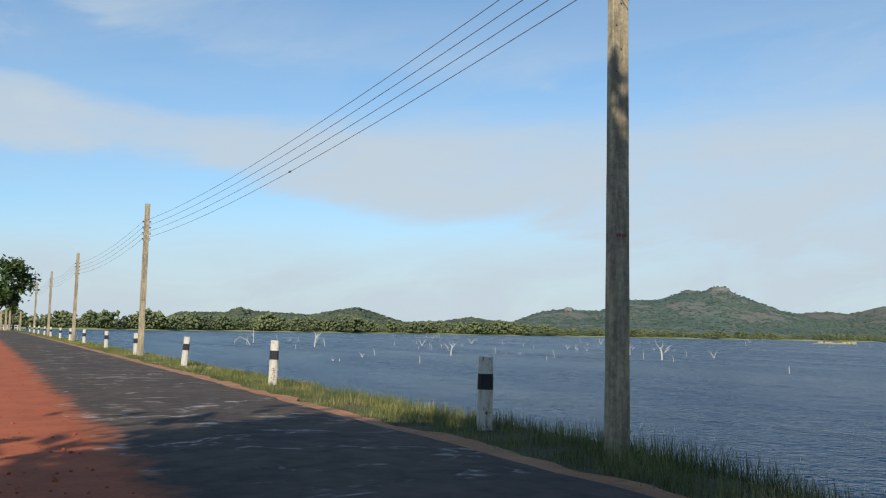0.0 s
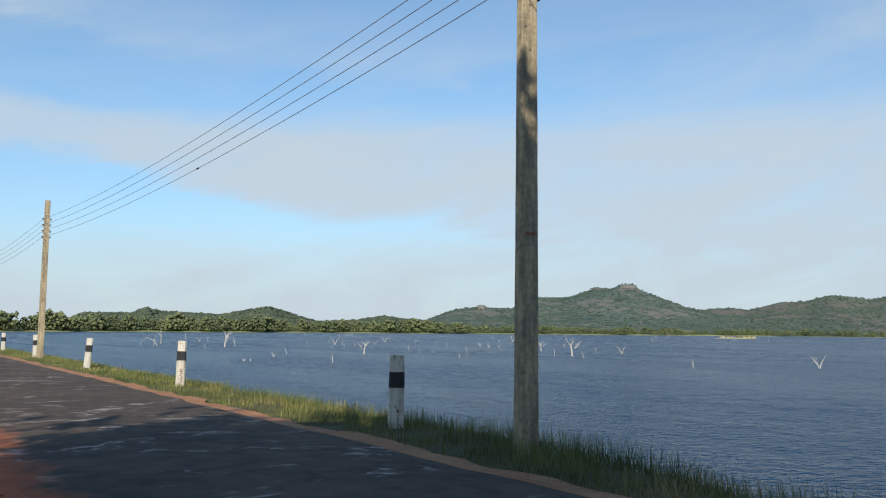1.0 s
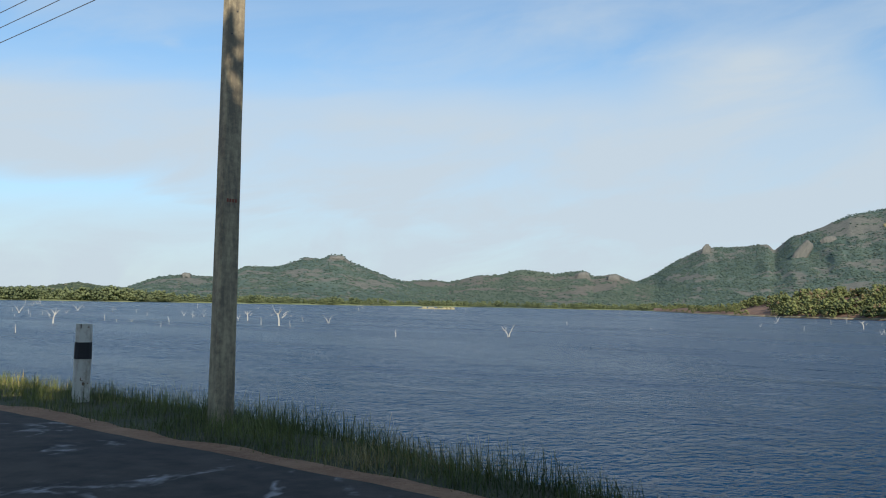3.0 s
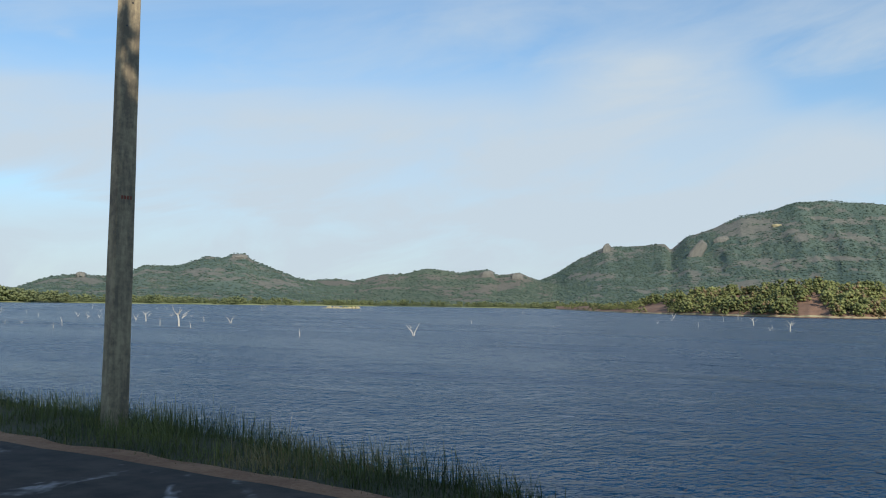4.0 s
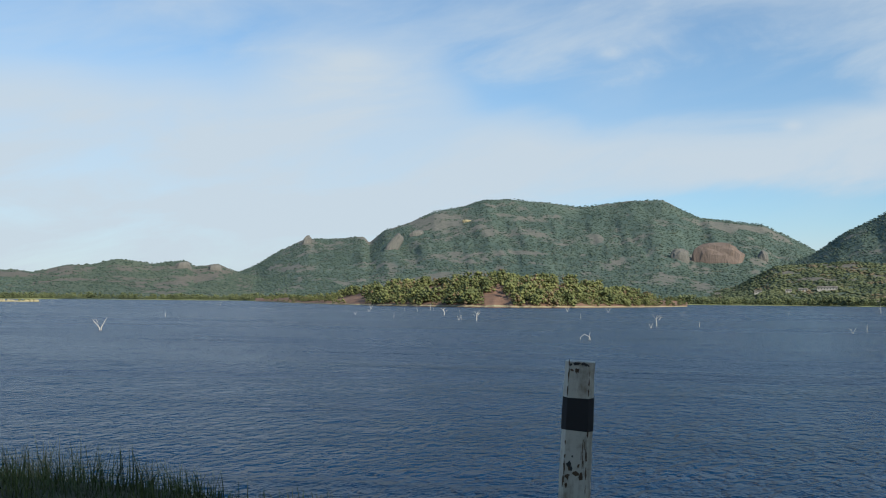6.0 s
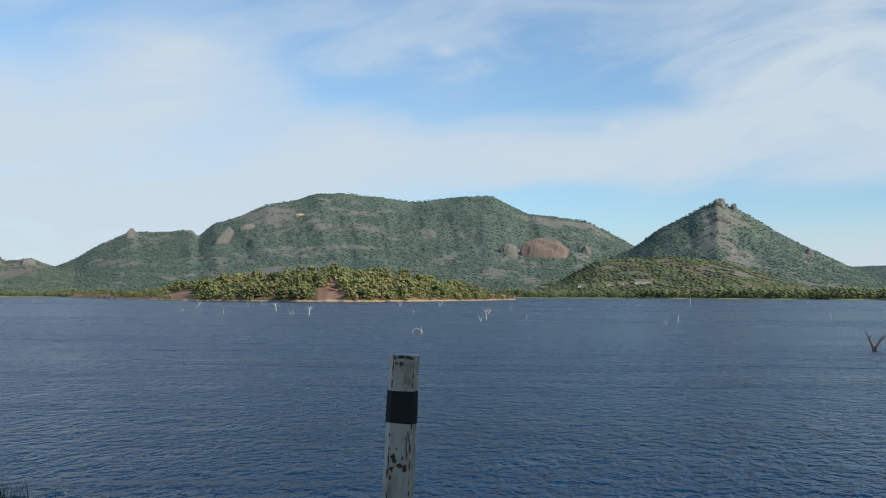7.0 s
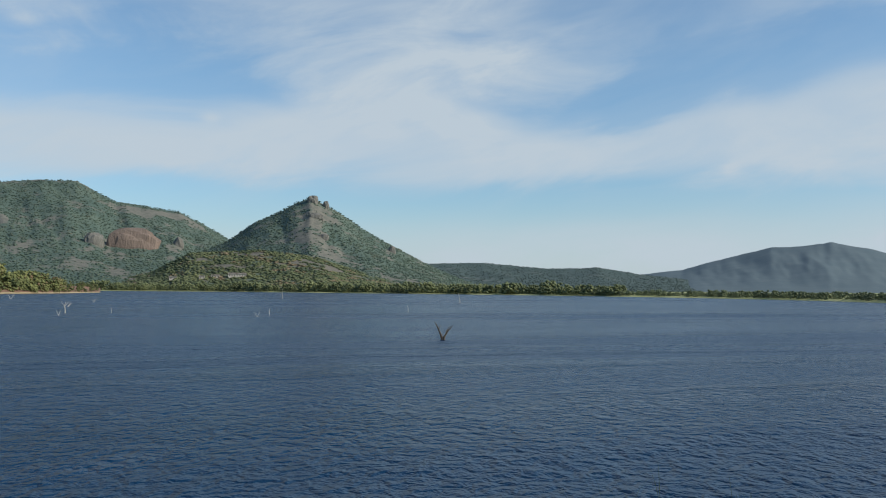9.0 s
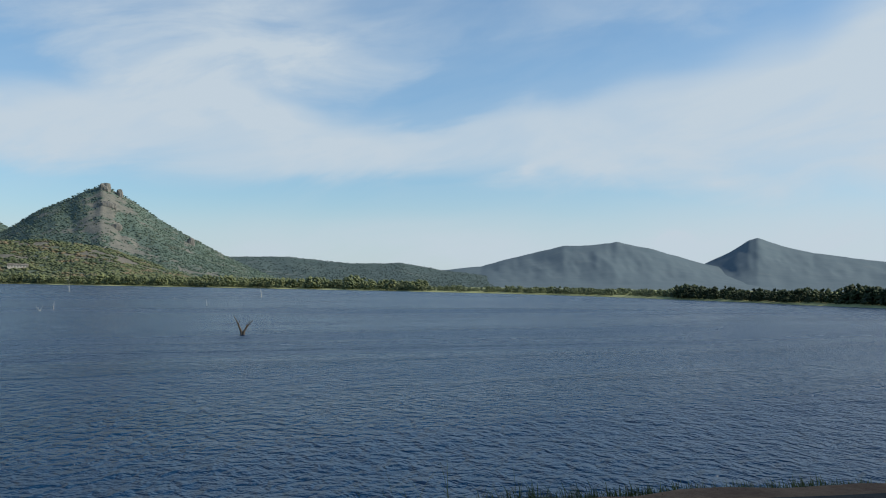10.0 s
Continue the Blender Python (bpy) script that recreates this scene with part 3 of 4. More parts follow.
def build_hills():
    M, G = M_HAZE_HILL, M_HAZE_FOREST
    hill("low_hill", "low wooded hills behind the lake's far trees", 1350, [(8.5, 0.1), (9.9, 0.37), (10.8, 0.86), (13.5, 0.88), (14.3, 1.25), (15.0, 1.02), (18.5, 0.84), (21.5, 1.4), (23.2, 0.86), (24.5, 0.5), (26.9, 0.62), (28.5, 0.88), (31.2, 0.6), (33, 0.2)],
         [(8, 850), (20, 960), (33, 1060)], M, M_LOWFOREST, 16000, 4.0, -0.14, 40, 0.2, 1.2, step=0.1, rows=50)
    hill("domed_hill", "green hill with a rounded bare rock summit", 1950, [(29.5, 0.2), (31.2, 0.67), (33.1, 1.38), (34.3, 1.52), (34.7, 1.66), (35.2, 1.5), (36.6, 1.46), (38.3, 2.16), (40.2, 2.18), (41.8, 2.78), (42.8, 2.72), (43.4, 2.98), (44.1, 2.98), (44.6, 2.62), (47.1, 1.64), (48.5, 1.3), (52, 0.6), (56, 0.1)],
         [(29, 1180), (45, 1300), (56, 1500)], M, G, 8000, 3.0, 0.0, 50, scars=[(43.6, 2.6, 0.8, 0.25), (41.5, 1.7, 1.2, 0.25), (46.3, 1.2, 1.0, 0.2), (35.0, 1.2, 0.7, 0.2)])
    hill("rocky_ridge", "low ridge of scrub with rocky brown outcrops", 2250, [(44, 0.9), (48.1, 1.47), (49.9, 1.58), (50.8, 1.45), (52.6, 1.87), (54, 1.98), (55.4, 2.3), (57.5, 2.08), (59, 2.3), (59.4, 2.27), (59.8, 1.95), (61.2, 2.15), (62.5, 1.62), (64, 1.3), (67, 0.4)],
         [(44, 1350), (67, 1420)], M_DRYHILL, G, 6500, 3.1, 0.02, 60, scars=[(52.5, 1.5, 1.6, 0.3), (59.7, 1.1, 1.3, 0.25), (56.0, 1.7, 0.9, 0.2), (61.0, 1.5, 0.9, 0.25), (49.5, 1.2, 1.0, 0.2)])
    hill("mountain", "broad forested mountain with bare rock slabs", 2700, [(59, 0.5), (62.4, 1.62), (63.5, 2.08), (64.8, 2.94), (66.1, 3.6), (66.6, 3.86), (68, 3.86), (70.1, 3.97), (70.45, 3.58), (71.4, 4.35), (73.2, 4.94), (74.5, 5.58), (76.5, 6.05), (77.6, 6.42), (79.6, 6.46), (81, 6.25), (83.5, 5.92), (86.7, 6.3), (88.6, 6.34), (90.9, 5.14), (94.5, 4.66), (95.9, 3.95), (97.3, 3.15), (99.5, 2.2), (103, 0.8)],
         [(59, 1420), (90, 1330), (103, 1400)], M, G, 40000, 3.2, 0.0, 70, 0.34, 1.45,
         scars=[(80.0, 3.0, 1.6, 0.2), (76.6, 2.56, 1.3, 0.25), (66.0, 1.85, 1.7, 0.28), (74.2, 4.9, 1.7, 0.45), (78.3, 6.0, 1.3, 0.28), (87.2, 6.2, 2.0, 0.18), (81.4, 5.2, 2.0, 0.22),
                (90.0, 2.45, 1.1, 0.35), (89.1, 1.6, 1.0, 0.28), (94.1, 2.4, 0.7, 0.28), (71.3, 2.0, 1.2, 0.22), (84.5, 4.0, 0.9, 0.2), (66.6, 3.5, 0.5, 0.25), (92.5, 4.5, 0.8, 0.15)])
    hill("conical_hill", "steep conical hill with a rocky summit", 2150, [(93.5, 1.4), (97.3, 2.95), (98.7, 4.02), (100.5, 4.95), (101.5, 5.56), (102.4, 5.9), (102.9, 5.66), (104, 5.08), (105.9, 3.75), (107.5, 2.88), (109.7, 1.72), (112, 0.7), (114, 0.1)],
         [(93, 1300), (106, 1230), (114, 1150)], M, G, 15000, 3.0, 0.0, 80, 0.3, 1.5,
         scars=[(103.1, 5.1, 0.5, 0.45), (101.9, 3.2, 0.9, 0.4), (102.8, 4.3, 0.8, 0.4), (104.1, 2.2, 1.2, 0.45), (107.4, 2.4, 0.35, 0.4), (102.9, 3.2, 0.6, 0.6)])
    hill("foothill", "foothill of dry scrub and red earth", 1560, [(90.5, 0.3), (93.1, 1.05), (95.2, 2.18), (97, 2.3), (99.4, 2.48), (102.8, 2.05), (106.1, 1.0), (109, 0.3), (111, 0.05)],
         [(90, 1290), (98, 1270), (111, 1080)], M_DRYHILL, M_FOOTWOODS, 13000, 3.6, 0.02, 90, 0.4, 1.2, rows=60, scars=[(99.0, 2.1, 1.3, 0.22), (101.5, 1.6, 1.0, 0.2), (96.0, 1.7, 0.8, 0.25), (103.5, 1.3, 0.9, 0.2)])
    hill("far_ridge", "low wooded ridge with blue haze mixed into its colour", 3000, [(106, 1.3), (109.6, 1.74), (113.3, 1.83), (117.2, 1.48), (120.4, 1.57), (122.9, 1.15), (125.4, 0.9), (128, 0.3)],
         [(106, 1300), (128, 1500)], M_HAZE_MIDHILL, M_HAZE_MIDFOREST, 9000, 2.6, -0.12, 100, 0.3, 2.0)
    hill("far_mountain", "mountain on the far plain, tinted blue-green for haze", 3900, [(119, 0.6), (122.9, 1.12), (125.4, 1.44), (127.1, 1.93), (130.6, 2.82), (132, 2.82), (133.8, 3.05), (135.8, 2.62), (139, 1.75), (142, 1.1), (146, 0.3)],
         [(119, 1700), (146, 1500)], M_HAZE_FARHILL, M_HAZE_FARFOREST, 0, 3.0, -0.2, 110, 0.4, 1.9, lower=2)
    hill("far_peak", "distant pointed mountain peak, tinted blue-green for haze", 4300, [(135, 0.7), (139, 1.72), (140.5, 2.46), (141.6, 3.15), (142.1, 3.34), (143.3, 2.88), (145.2, 2.4), (149, 1.9), (153, 1.5), (160, 0.6)],
         [(135, 2300), (160, 2000)], M_HAZE_FARHILL, M_HAZE_FARFOREST, 0, 3.0, -0.2, 120, 0.4, 1.9, lower=2)

    # bare rocks that show on the slopes
    def rock(h, az, el, size, mat, seed, label, tip=0.0):
        p = on_hill(h, az, el)
        boulder("rock_outcrop", label, p, size, mat, seed, -az, None, tip)
    rock("mountain", 91.9, 2.4, (52, 17, 40), M_REDROCK, 3, "huge reddish bare rock dome on the mountainside")
    rock("mountain", 89.7, 2.6, (18, 13, 22), M_ROCK, 4, "brown rock buttress beside the red dome")
    rock("mountain", 94.5, 2.55, (11, 10, 19), M_ROCK, 5, "grey rock tooth on the mountainside")
    rock("mountain", 71.9, 3.15, (15, 11, 42), M_ROCK, 6, "smooth grey rock slab leaning on the mountain shoulder", 30)
    rock("mountain", 73.4, 4.0, (20, 8, 13), M_ROCK, 26, "grey rock slab on the mountain shoulder", -20)
    rock("mountain", 66.55, 3.45, (12, 9, 21), M_ROCK, 7, "bare pointed rock knob on the skyline", 18)
    rock("mountain", 76.6, 4.9, (14, 8, 6), M_SAND, 8, "small pale scar of bare rock")
    rock("conical_hill", 102.5, 5.45, (13, 11, 15), M_ROCK, 13, "pale summit rock of the cone")
    rock("conical_hill", 103.35, 5.15, (7, 7, 15), M_ROCK, 14, "upright rock beside the summit")
    rock("conical_hill", 102.7, 4.5, (17, 8, 9), M_ROCK, 15, "pale rock cliff under the summit")
    rock("conical_hill", 103.2, 3.2, (12, 7, 9), M_ROCK, 16, "brown rock face on the cone")
    rock("conical_hill", 107.5, 2.4, (8, 7, 14), M_ROCK, 18, "grey rock on the cone's flank")
    rock("domed_hill", 43.8, 2.70, (16, 12, 7), M_ROCK, 19, "bare domed summit rock")
    rock("domed_hill", 34.7, 1.36, (9, 9, 8), M_ROCK, 20, "bare rounded rock on the skyline")
    rock("rocky_ridge", 59.2, 1.82, (17, 12, 13), M_ROCK, 22, "dark rock on the skyline")
    rock("rocky_ridge", 61.1, 1.72, (15, 12, 11), M_ROCK, 23, "dark rock on the skyline")


def tree_belt(name, label, a0, a1, rows, depth, count, h0, h1, mat, seed, inset=15, gaps=0.0):
    """A belt of trees along the shore, each a heap of leaf clumps."""
    rng = np.random.default_rng(seed)
    a = a0 + (a1 - a0) * rng.random(count)
    keep = fbm(a * 1.7, a * 0, 3, seed + 1) > gaps
    a = a[keep]
    r = rows(a) + inset + depth * rng.random(len(a)) ** 1.5
    h = (h0 + (h1 - h0) * rng.random(len(a)) ** 1.6) * (0.7 + 0.6 * fbm(a * 0.8, a * 0, 3, seed + 2))
    c, s = [], []
    for k in range(22):
        q = rng.random(len(a))
        sp = rng.random(len(a)) * 6.283
        w = h * 0.42 * np.sqrt(rng.random(len(a))) * (1.15 - 0.6 * q)
        x, y = r * np.sin(np.radians(a)) + w * np.cos(sp), r * np.cos(np.radians(a)) + w * np.sin(sp)
        c.append(np.stack([x, y, WATER + 0.5 + h * (0.12 + 0.75 * q)], -1))
        s.append(h * (0.07 + 0.11 * rng.random(len(a))))
    ob = clumps(name, np.concatenate(c), np.concatenate(s), mat, seed + 3, 0.75, 0.4, None, OCT_V, OCT_F, True)
    tagged(ob, label, "trees", kind="stuff")


def build_shore_woods():
    tree_belt("shore_woods", "belt of green trees along the far shore", 0.6, 34, shore, 60, 800, 6, 15, M_PALEWOODS, 200)
    tree_belt("shore_woods", "pale green scrub and trees along the far shore", 33, 70, lambda a: shore(a), 90, 1200, 4.5, 11, M_PALEWOODS, 210)
    tree_belt("shore_woods", "green trees at the foot of the hills", 89, 122, shore, 80, 1000, 7, 14, M_PALEWOODS, 220)
    tree_belt("shore_woods", "low line of trees along the far shore", 120, 139, shore, 50, 520, 3.5, 6.0, M_WOODS, 230)
    tree_belt("shore_woods", "dense trees near the water's edge, backlit darkness in their colour", 137.3, 152, shore, 26, 420, 3.4, 6.6, M_BACKLIT_WOODS, 240, 7)
    tree_belt("shore_woods", "dense trees near the water's edge, backlit darkness in their colour", 152, 176, shore, 26, 300, 4, 7, M_BACKLIT_WOODS, 250, 7)


def build_peninsula():
    rim = [(63.5, 1100), (65.5, 800), (67.9, 640), (71, 540), (76.6, 478), (81, 470), (84, 520), (88, 620), (90.2, 760)]
    ridge = [(63.5, 0.02), (67.9, 0.12), (70, 0.5), (71.7, 0.72), (73.9, 0.95), (79, 1.30), (83.5, 1.1), (86, 0.55), (88, 0.2), (90.2, 0.02)]
    foot = curve_of(rim)
    line = curve_of([(a, (e + 0.3) / 1.6) for a, e in ridge])
    a = np.arange(63.5, 90.2, 0.08)
    t = np.linspace(0, 1, 60)
    A, T = np.repeat(a[:, None], 60, 1), np.repeat(t[None], len(a), 0)

    def height(A, T):
        swell = np.sin(np.clip(T * 1.15, 0, 1) * math.pi / 2) ** 1.1 * np.clip((1.0 - T) / 0.25, 0, 1)
        z = WATER - 0.4 + 1.1 * np.clip(T / 0.06, 0, 1) + 16.0 * line(A) * swell
        return z + (fbm(A * 1.3, T * 5, 4, 301) - 0.5) * 2.4 * swell

    F = foot(A) * (1 + 0.02 * (fbm(A * 1.9, A * 0, 4, 303) - 0.5))
    R = F + T * 150
    v = np.stack([R * np.sin(np.radians(A)), R * np.cos(np.radians(A)), height(A, T)], -1)
    ob = mesh_from("peninsula", v.reshape(-1, 3), grid_faces(*A.shape)[:, ::-1], M_REDBANK, smooth=True)
    tagged(ob, "low red-earth headland jutting into the lake", "headland", kind="structure")
    T2 = np.linspace(0.018, 0.036, 8)
    A2, T2 = np.repeat(a[:, None], 8, 1), np.repeat(T2[None], len(a), 0) * (0.7 + 0.6 * fbm(a * 2.3, a * 0, 3, 305))[:, None]
    R2 = foot(A2) * (1 + 0.02 * (fbm(A2 * 1.9, A2 * 0, 4, 303) - 0.5)) + T2 * 150
    v = np.stack([R2 * np.sin(np.radians(A2)), R2 * np.cos(np.radians(A2)), height(A2, T2) + 0.12], -1)
    beach = mesh_from("beach", v.reshape(-1, 3), grid_faces(*A2.shape)[:, ::-1], M_SAND, smooth=True)
    tagged(beach, "narrow pale strip of sand at the headland's waterline", "beach", kind="structure")
    rng = np.random.default_rng(310)
    n = 1900
    ta, tt = 64 + 26 * rng.random(n), 0.03 + 0.82 * rng.random(n) ** 1.15
    open_red = fbm(ta * 0.75, tt * 2.5, 3, 311) + 0.42 * np.exp(-((ta - 69.2) / 1.5) ** 2) * (tt < 0.5) + 0.30 * np.exp(-((ta - 78.3 + 3 * tt) / 0.9) ** 2) * (tt < 0.28)
    ok = open_red < 0.66
    ta, tt = ta[ok], tt[ok]
    tz, tr = height(ta, tt), foot(ta) + tt * 150
    h = (2.6 + 5.8 * rng.random(len(ta)) ** 1.8) * np.clip(line(ta) * 2.2, 0.35, 1)
    c, s = [], []
    for k in range(26):
        q, sp = rng.random(len(ta)), rng.random(len(ta)) * 6.283
        w = h * 0.5 * np.sqrt(rng.random(len(ta))) * (1.1 - 0.5 * q)
        c.append(np.stack([tr * np.sin(np.radians(ta)) + w * np.cos(sp), tr * np.cos(np.radians(ta)) + w * np.sin(sp), tz + h * (0.1 + 0.8 * q)], -1))
        s.append(h * (0.07 + 0.13 * rng.random(len(ta))))
    ob = clumps("headland_scrub", np.concatenate(c), np.concatenate(s), M_SCRUB, 312, 0.75, 0.4, None, OCT_V, OCT_F, True)
    tagged(ob, "yellow-green bushes and small trees on the headland", "bushes", kind="stuff")


def build_islet():
    d, az = 3.87 / math.tan(radians(0.33)), 50.0
    p = Vector(polar(az, d, WATER))
    t = empty("islet", Matrix.Translation(p) @ pose(0, 0, 0, 0, 0, -az))
    tagged(t, "small sandy islet with stones and a few shrubs", "islet")
    bm = bmesh.new()
    bmesh.ops.create_grid(bm, x_segments=50, y_segments=20, size=1)
    for v in bm.verts:
        k = max(0.0, 1 - v.co.x ** 2 - v.co.y ** 2)
        v.co = Vector((v.co.x * 17, v.co.y * 9, -0.5 + 1.7 * k ** 0.8 * (0.7 + 0.6 * noise.noise(v.co * 3))))
    part("sandbank", bm, M_SAND, t)
    rng = np.random.default_rng(41)
    for i in range(9):
        b = boulder("stone", "", Vector((0, 0, 0)), (0.7 + rng.random(), 0.6 + 0.5 * rng.random(), 0.6 + 0.4 * rng.random()), M_SAND, 30 + i, 0, t)
        b.matrix_world = t.matrix_world @ Matrix.Translation((-13 + 26 * rng.random(), -4 + 5 * rng.random(), 0.7))
    c = np.stack([2 + 10 * rng.random(26), -2 + 4 * rng.random(26), 0.9 + 0.9 * rng.random(26)], -1)
    clumps("shrub", c, 0.35 + 0.4 * rng.random(26), M_SCRUB, 42, 0.9, 0.35, t)


build_water()
build_ground()
build_dam()
build_hills()
build_shore_woods()
build_peninsula()
build_islet()


# ---- things along the road ----
def guard_post(place, lean=(0, 0), turn=0.0, marks=False, chips=True, height=1.02, seed=0, label="", worn=False):
    t = empty("guard_post", Matrix.Translation(place) @ pose(0, 0, 0, lean[0], lean[1], turn))
    tagged(t, label or "white concrete guard post with a black band", "guard post", "guard posts along the dam")
    bm = bmesh.new()
    tapered(bm, 0.225, 0.225, 0.2, 0.2, height + 0.35, 0.034, -0.35, 14, 0.006)
    rng = random.Random(seed)
    for v in bm.verts:
        v.co += Vector((rng.uniform(-1, 1), rng.uniform(-1, 1), rng.uniform(-0.5, 0.5))) * 0.004
    part("shaft", bm, M_WHITE, t)
    bm = bmesh.new()
    tapered(bm, 0.219, 0.219, 0.213, 0.213, 0.225, 0.035, height - 0.47, 3)
    for v in bm.verts:
        v.co.z += rng.uniform(-0.004, 0.004)
    part("band", bm, M_BLACK, t, "matt black painted band")
    if chips:  # flaked paint low on the shaft
        for i in range(16):
            bm = bmesh.new()
            z, x = (0.34 * rng.random() ** 1.4, rng.uniform(-0.07, 0.07)) if i < 11 else (height - 0.05 * rng.random() - 0.02, rng.uniform(-0.055, 0.055))
            w, h = rng.uniform(0.004, 0.018), rng.uniform(0.008, 0.035)
            vs = [bm.verts.new((x + w * math.cos(k * 0.9) * rng.uniform(0.35, 1.4), 0, z + h * math.sin(k * 0.9) * rng.uniform(0.35, 1.4))) for k in range(7)]
            bm.faces.new(vs)
            bmesh.ops.solidify(bm, geom=bm.faces[:], thickness=0.003)
            f = part("flake", bm, M_CHIP, t, "flaked patch of bare concrete")
            face = i % 2
            dd = 0.1135 - 0.0092 * z
            f.matrix_local = pose(-dd, 0, 0, 0, 0, -90) if face else pose(0, -dd, 0)
    if worn:  # corners knocked bare, a blackened top and rust runs, on the three sides towards the road
        def scab(x, z, w, h, face, mat, label):
            bm = bmesh.new()
            vs = [bm.verts.new((x + w * math.cos(k * 0.7) * rng.uniform(0.4, 1.25), 0, z + h * math.sin(k * 0.7) * rng.uniform(0.5, 1.25))) for k in range(9)]
            bm.faces.new(vs)
            bmesh.ops.solidify(bm, geom=bm.faces[:], thickness=0.003)
            f = part("flake", bm, mat, t, label)
            dd = 0.1130 - 0.0091 * z
            f.matrix_local = (pose(-dd, 0, 0, 0, 0, -90), pose(0, -dd, 0), pose(0, dd, 0, 0, 0, 180))[face]
        for i in range(64):
            z = rng.uniform(0.05, height - 0.02)
            if height - 0.48 < z < height - 0.23:
                continue
            x = rng.choice((-1, 1)) * (0.078 - 0.009 * z + rng.uniform(-0.003, 0.004))
            scab(x, z, rng.uniform(0.002, 0.006), rng.uniform(0.012, 0.05), rng.choice((0, 0, 1)), M_CHIP, "bare worn corner")
        for i in range(16):
            scab(rng.uniform(-0.066, 0.066), height - rng.uniform(0.006, 0.022), rng.uniform(0.010, 0.022), rng.uniform(0.005, 0.012), rng.choice((0, 0, 1)), M_IRON, "blackened worn top")
        for x, z, w, h in ((-0.042, 0.315, 0.020, 0.026), (-0.026, 0.292, 0.017, 0.018), (0.004, 0.262, 0.030, 0.020), (0.045, 0.245, 0.020, 0.030), (-0.05, 0.238, 0.022, 0.024), (-0.02, 0.375, 0.006, 0.010)):
            scab(x, z, w, h, 0, M_IRON if z > 0.28 else M_CHIP, "large peeled patch of bare concrete")
        for i in range(7):
            scab(rng.uniform(0.035, 0.07), rng.uniform(0.28, 0.50), 0.0035, rng.uniform(0.03, 0.07), 0, M_CHIP, "rusty run down the paint")
    if marks:  # a faded notice painted in red on the foot
        for i in range(14):
            bm = bmesh.new()
            x, z, w = rng.uniform(-0.066, 0.03), 0.05 + 0.045 * (i // 2), rng.uniform(0.015, 0.045)
            box(bm, x, x + w, -0.117, -0.1125, z, z + rng.uniform(0.012, 0.026))
            part("painted_bar", bm, M_BLACK if i % 4 == 3 else M_RED, t, "faded painted mark")
    return t


def utility_pole(place, lean=0.0, height=7.02, rows=True, seed=0):
    t = empty("utility_pole", Matrix.Translation(place) @ pose(0, 0, 0, 0, lean, 0))
    tagged(t, "tapered weathered concrete power pole standing in the grass", "utility pole", "power poles along the dam")
    rng = random.Random(seed)
    bm = bmesh.new()
    tapered(bm, 0.268, 0.165, 0.222, 0.102, height + 0.4, 0.012, -0.4, 16)
    for v in bm.verts:
        v.co.x += rng.uniform(-1, 1) * 0.002
        v.co.y += rng.uniform(-1, 1) * 0.002
    part("shaft", bm, M_CONCRETE, t)
    for i in range(9):  # bolt holes
        bm = bmesh.new()
        z = height - 0.4 - 0.28 * i
        k = z / height
        bmesh.ops.create_cone(bm, cap_ends=True, segments=8, radius1=0.011, radius2=0.011, depth=0.006, matrix=pose(0.0 if i % 2 else -0.07, -(0.083 - 0.031 * k) - 0.001, z, 90, 0, 0))
        part("bolt_hole", bm, M_GLASSDARK, t, "dark bolt hole")
    for i in range(4):  # a rusty painted number, as bars
        bm = bmesh.new()
        box(bm, -0.07 + i * 0.038, -0.045 + i * 0.038, -0.0745, -0.0705, 2.56, 2.60)
        part("painted_bar", bm, M_RED, t, "faded reddish painted mark")
    if rows:
        for i in range(4):
            z = height - 0.85 - 0.268 * i
            for side in (-1, 1):
                bm = bmesh.new()
                box(bm, side * 0.112, side * 0.185, -0.018, 0.018, z - 0.045, z - 0.038)
                box(bm, side * 0.112, side * 0.185, -0.018, 0.018, z + 0.038, z + 0.045)
                box(bm, side * 0.16 - 0.004, side * 0.16 + 0.004, -0.004, 0.004, z - 0.06, z + 0.06)
                br = part("bracket", bm, M_IRON, t, "dark iron bracket")
                bm = bmesh.new()
                bmesh.ops.create_cone(bm, cap_ends=True, segments=10, radius1=0.038, radius2=0.03, depth=0.035, matrix=pose(side * 0.16, 0, z - 0.018))
                bmesh.ops.create_cone(bm, cap_ends=True, segments=10, radius1=0.03, radius2=0.038, depth=0.035, matrix=pose(side * 0.16, 0, z + 0.018))
                part("insulator", bm, M_PORCELAIN, br, "brown porcelain reel insulator")
    return t


def power_line(a, b, sag, name="power_line"):
    bm = bmesh.new()
    n = 24
    pts = []
    for i in range(n + 1):
        k = i / n
        p = Vector(a).lerp(Vector(b), k)
        p.z -= sag * 4 * k * (1 - k)
        pts.append(p)
    tube(bm, pts, [0.0065] * (n + 1), 5)
    ob = part(name, bm, M_WIRE)
    return tagged(ob, "thin weathered overhead wire between the poles", "power line", "overhead wires")


POST_Y = [0.555, 11.63, 22.35, 33.4, 45.2] + [56.8 + 11.2 * i for i in range(10)]
POLE_Y = [8.565, 43.5, 77.3, 107.0, 136.0]


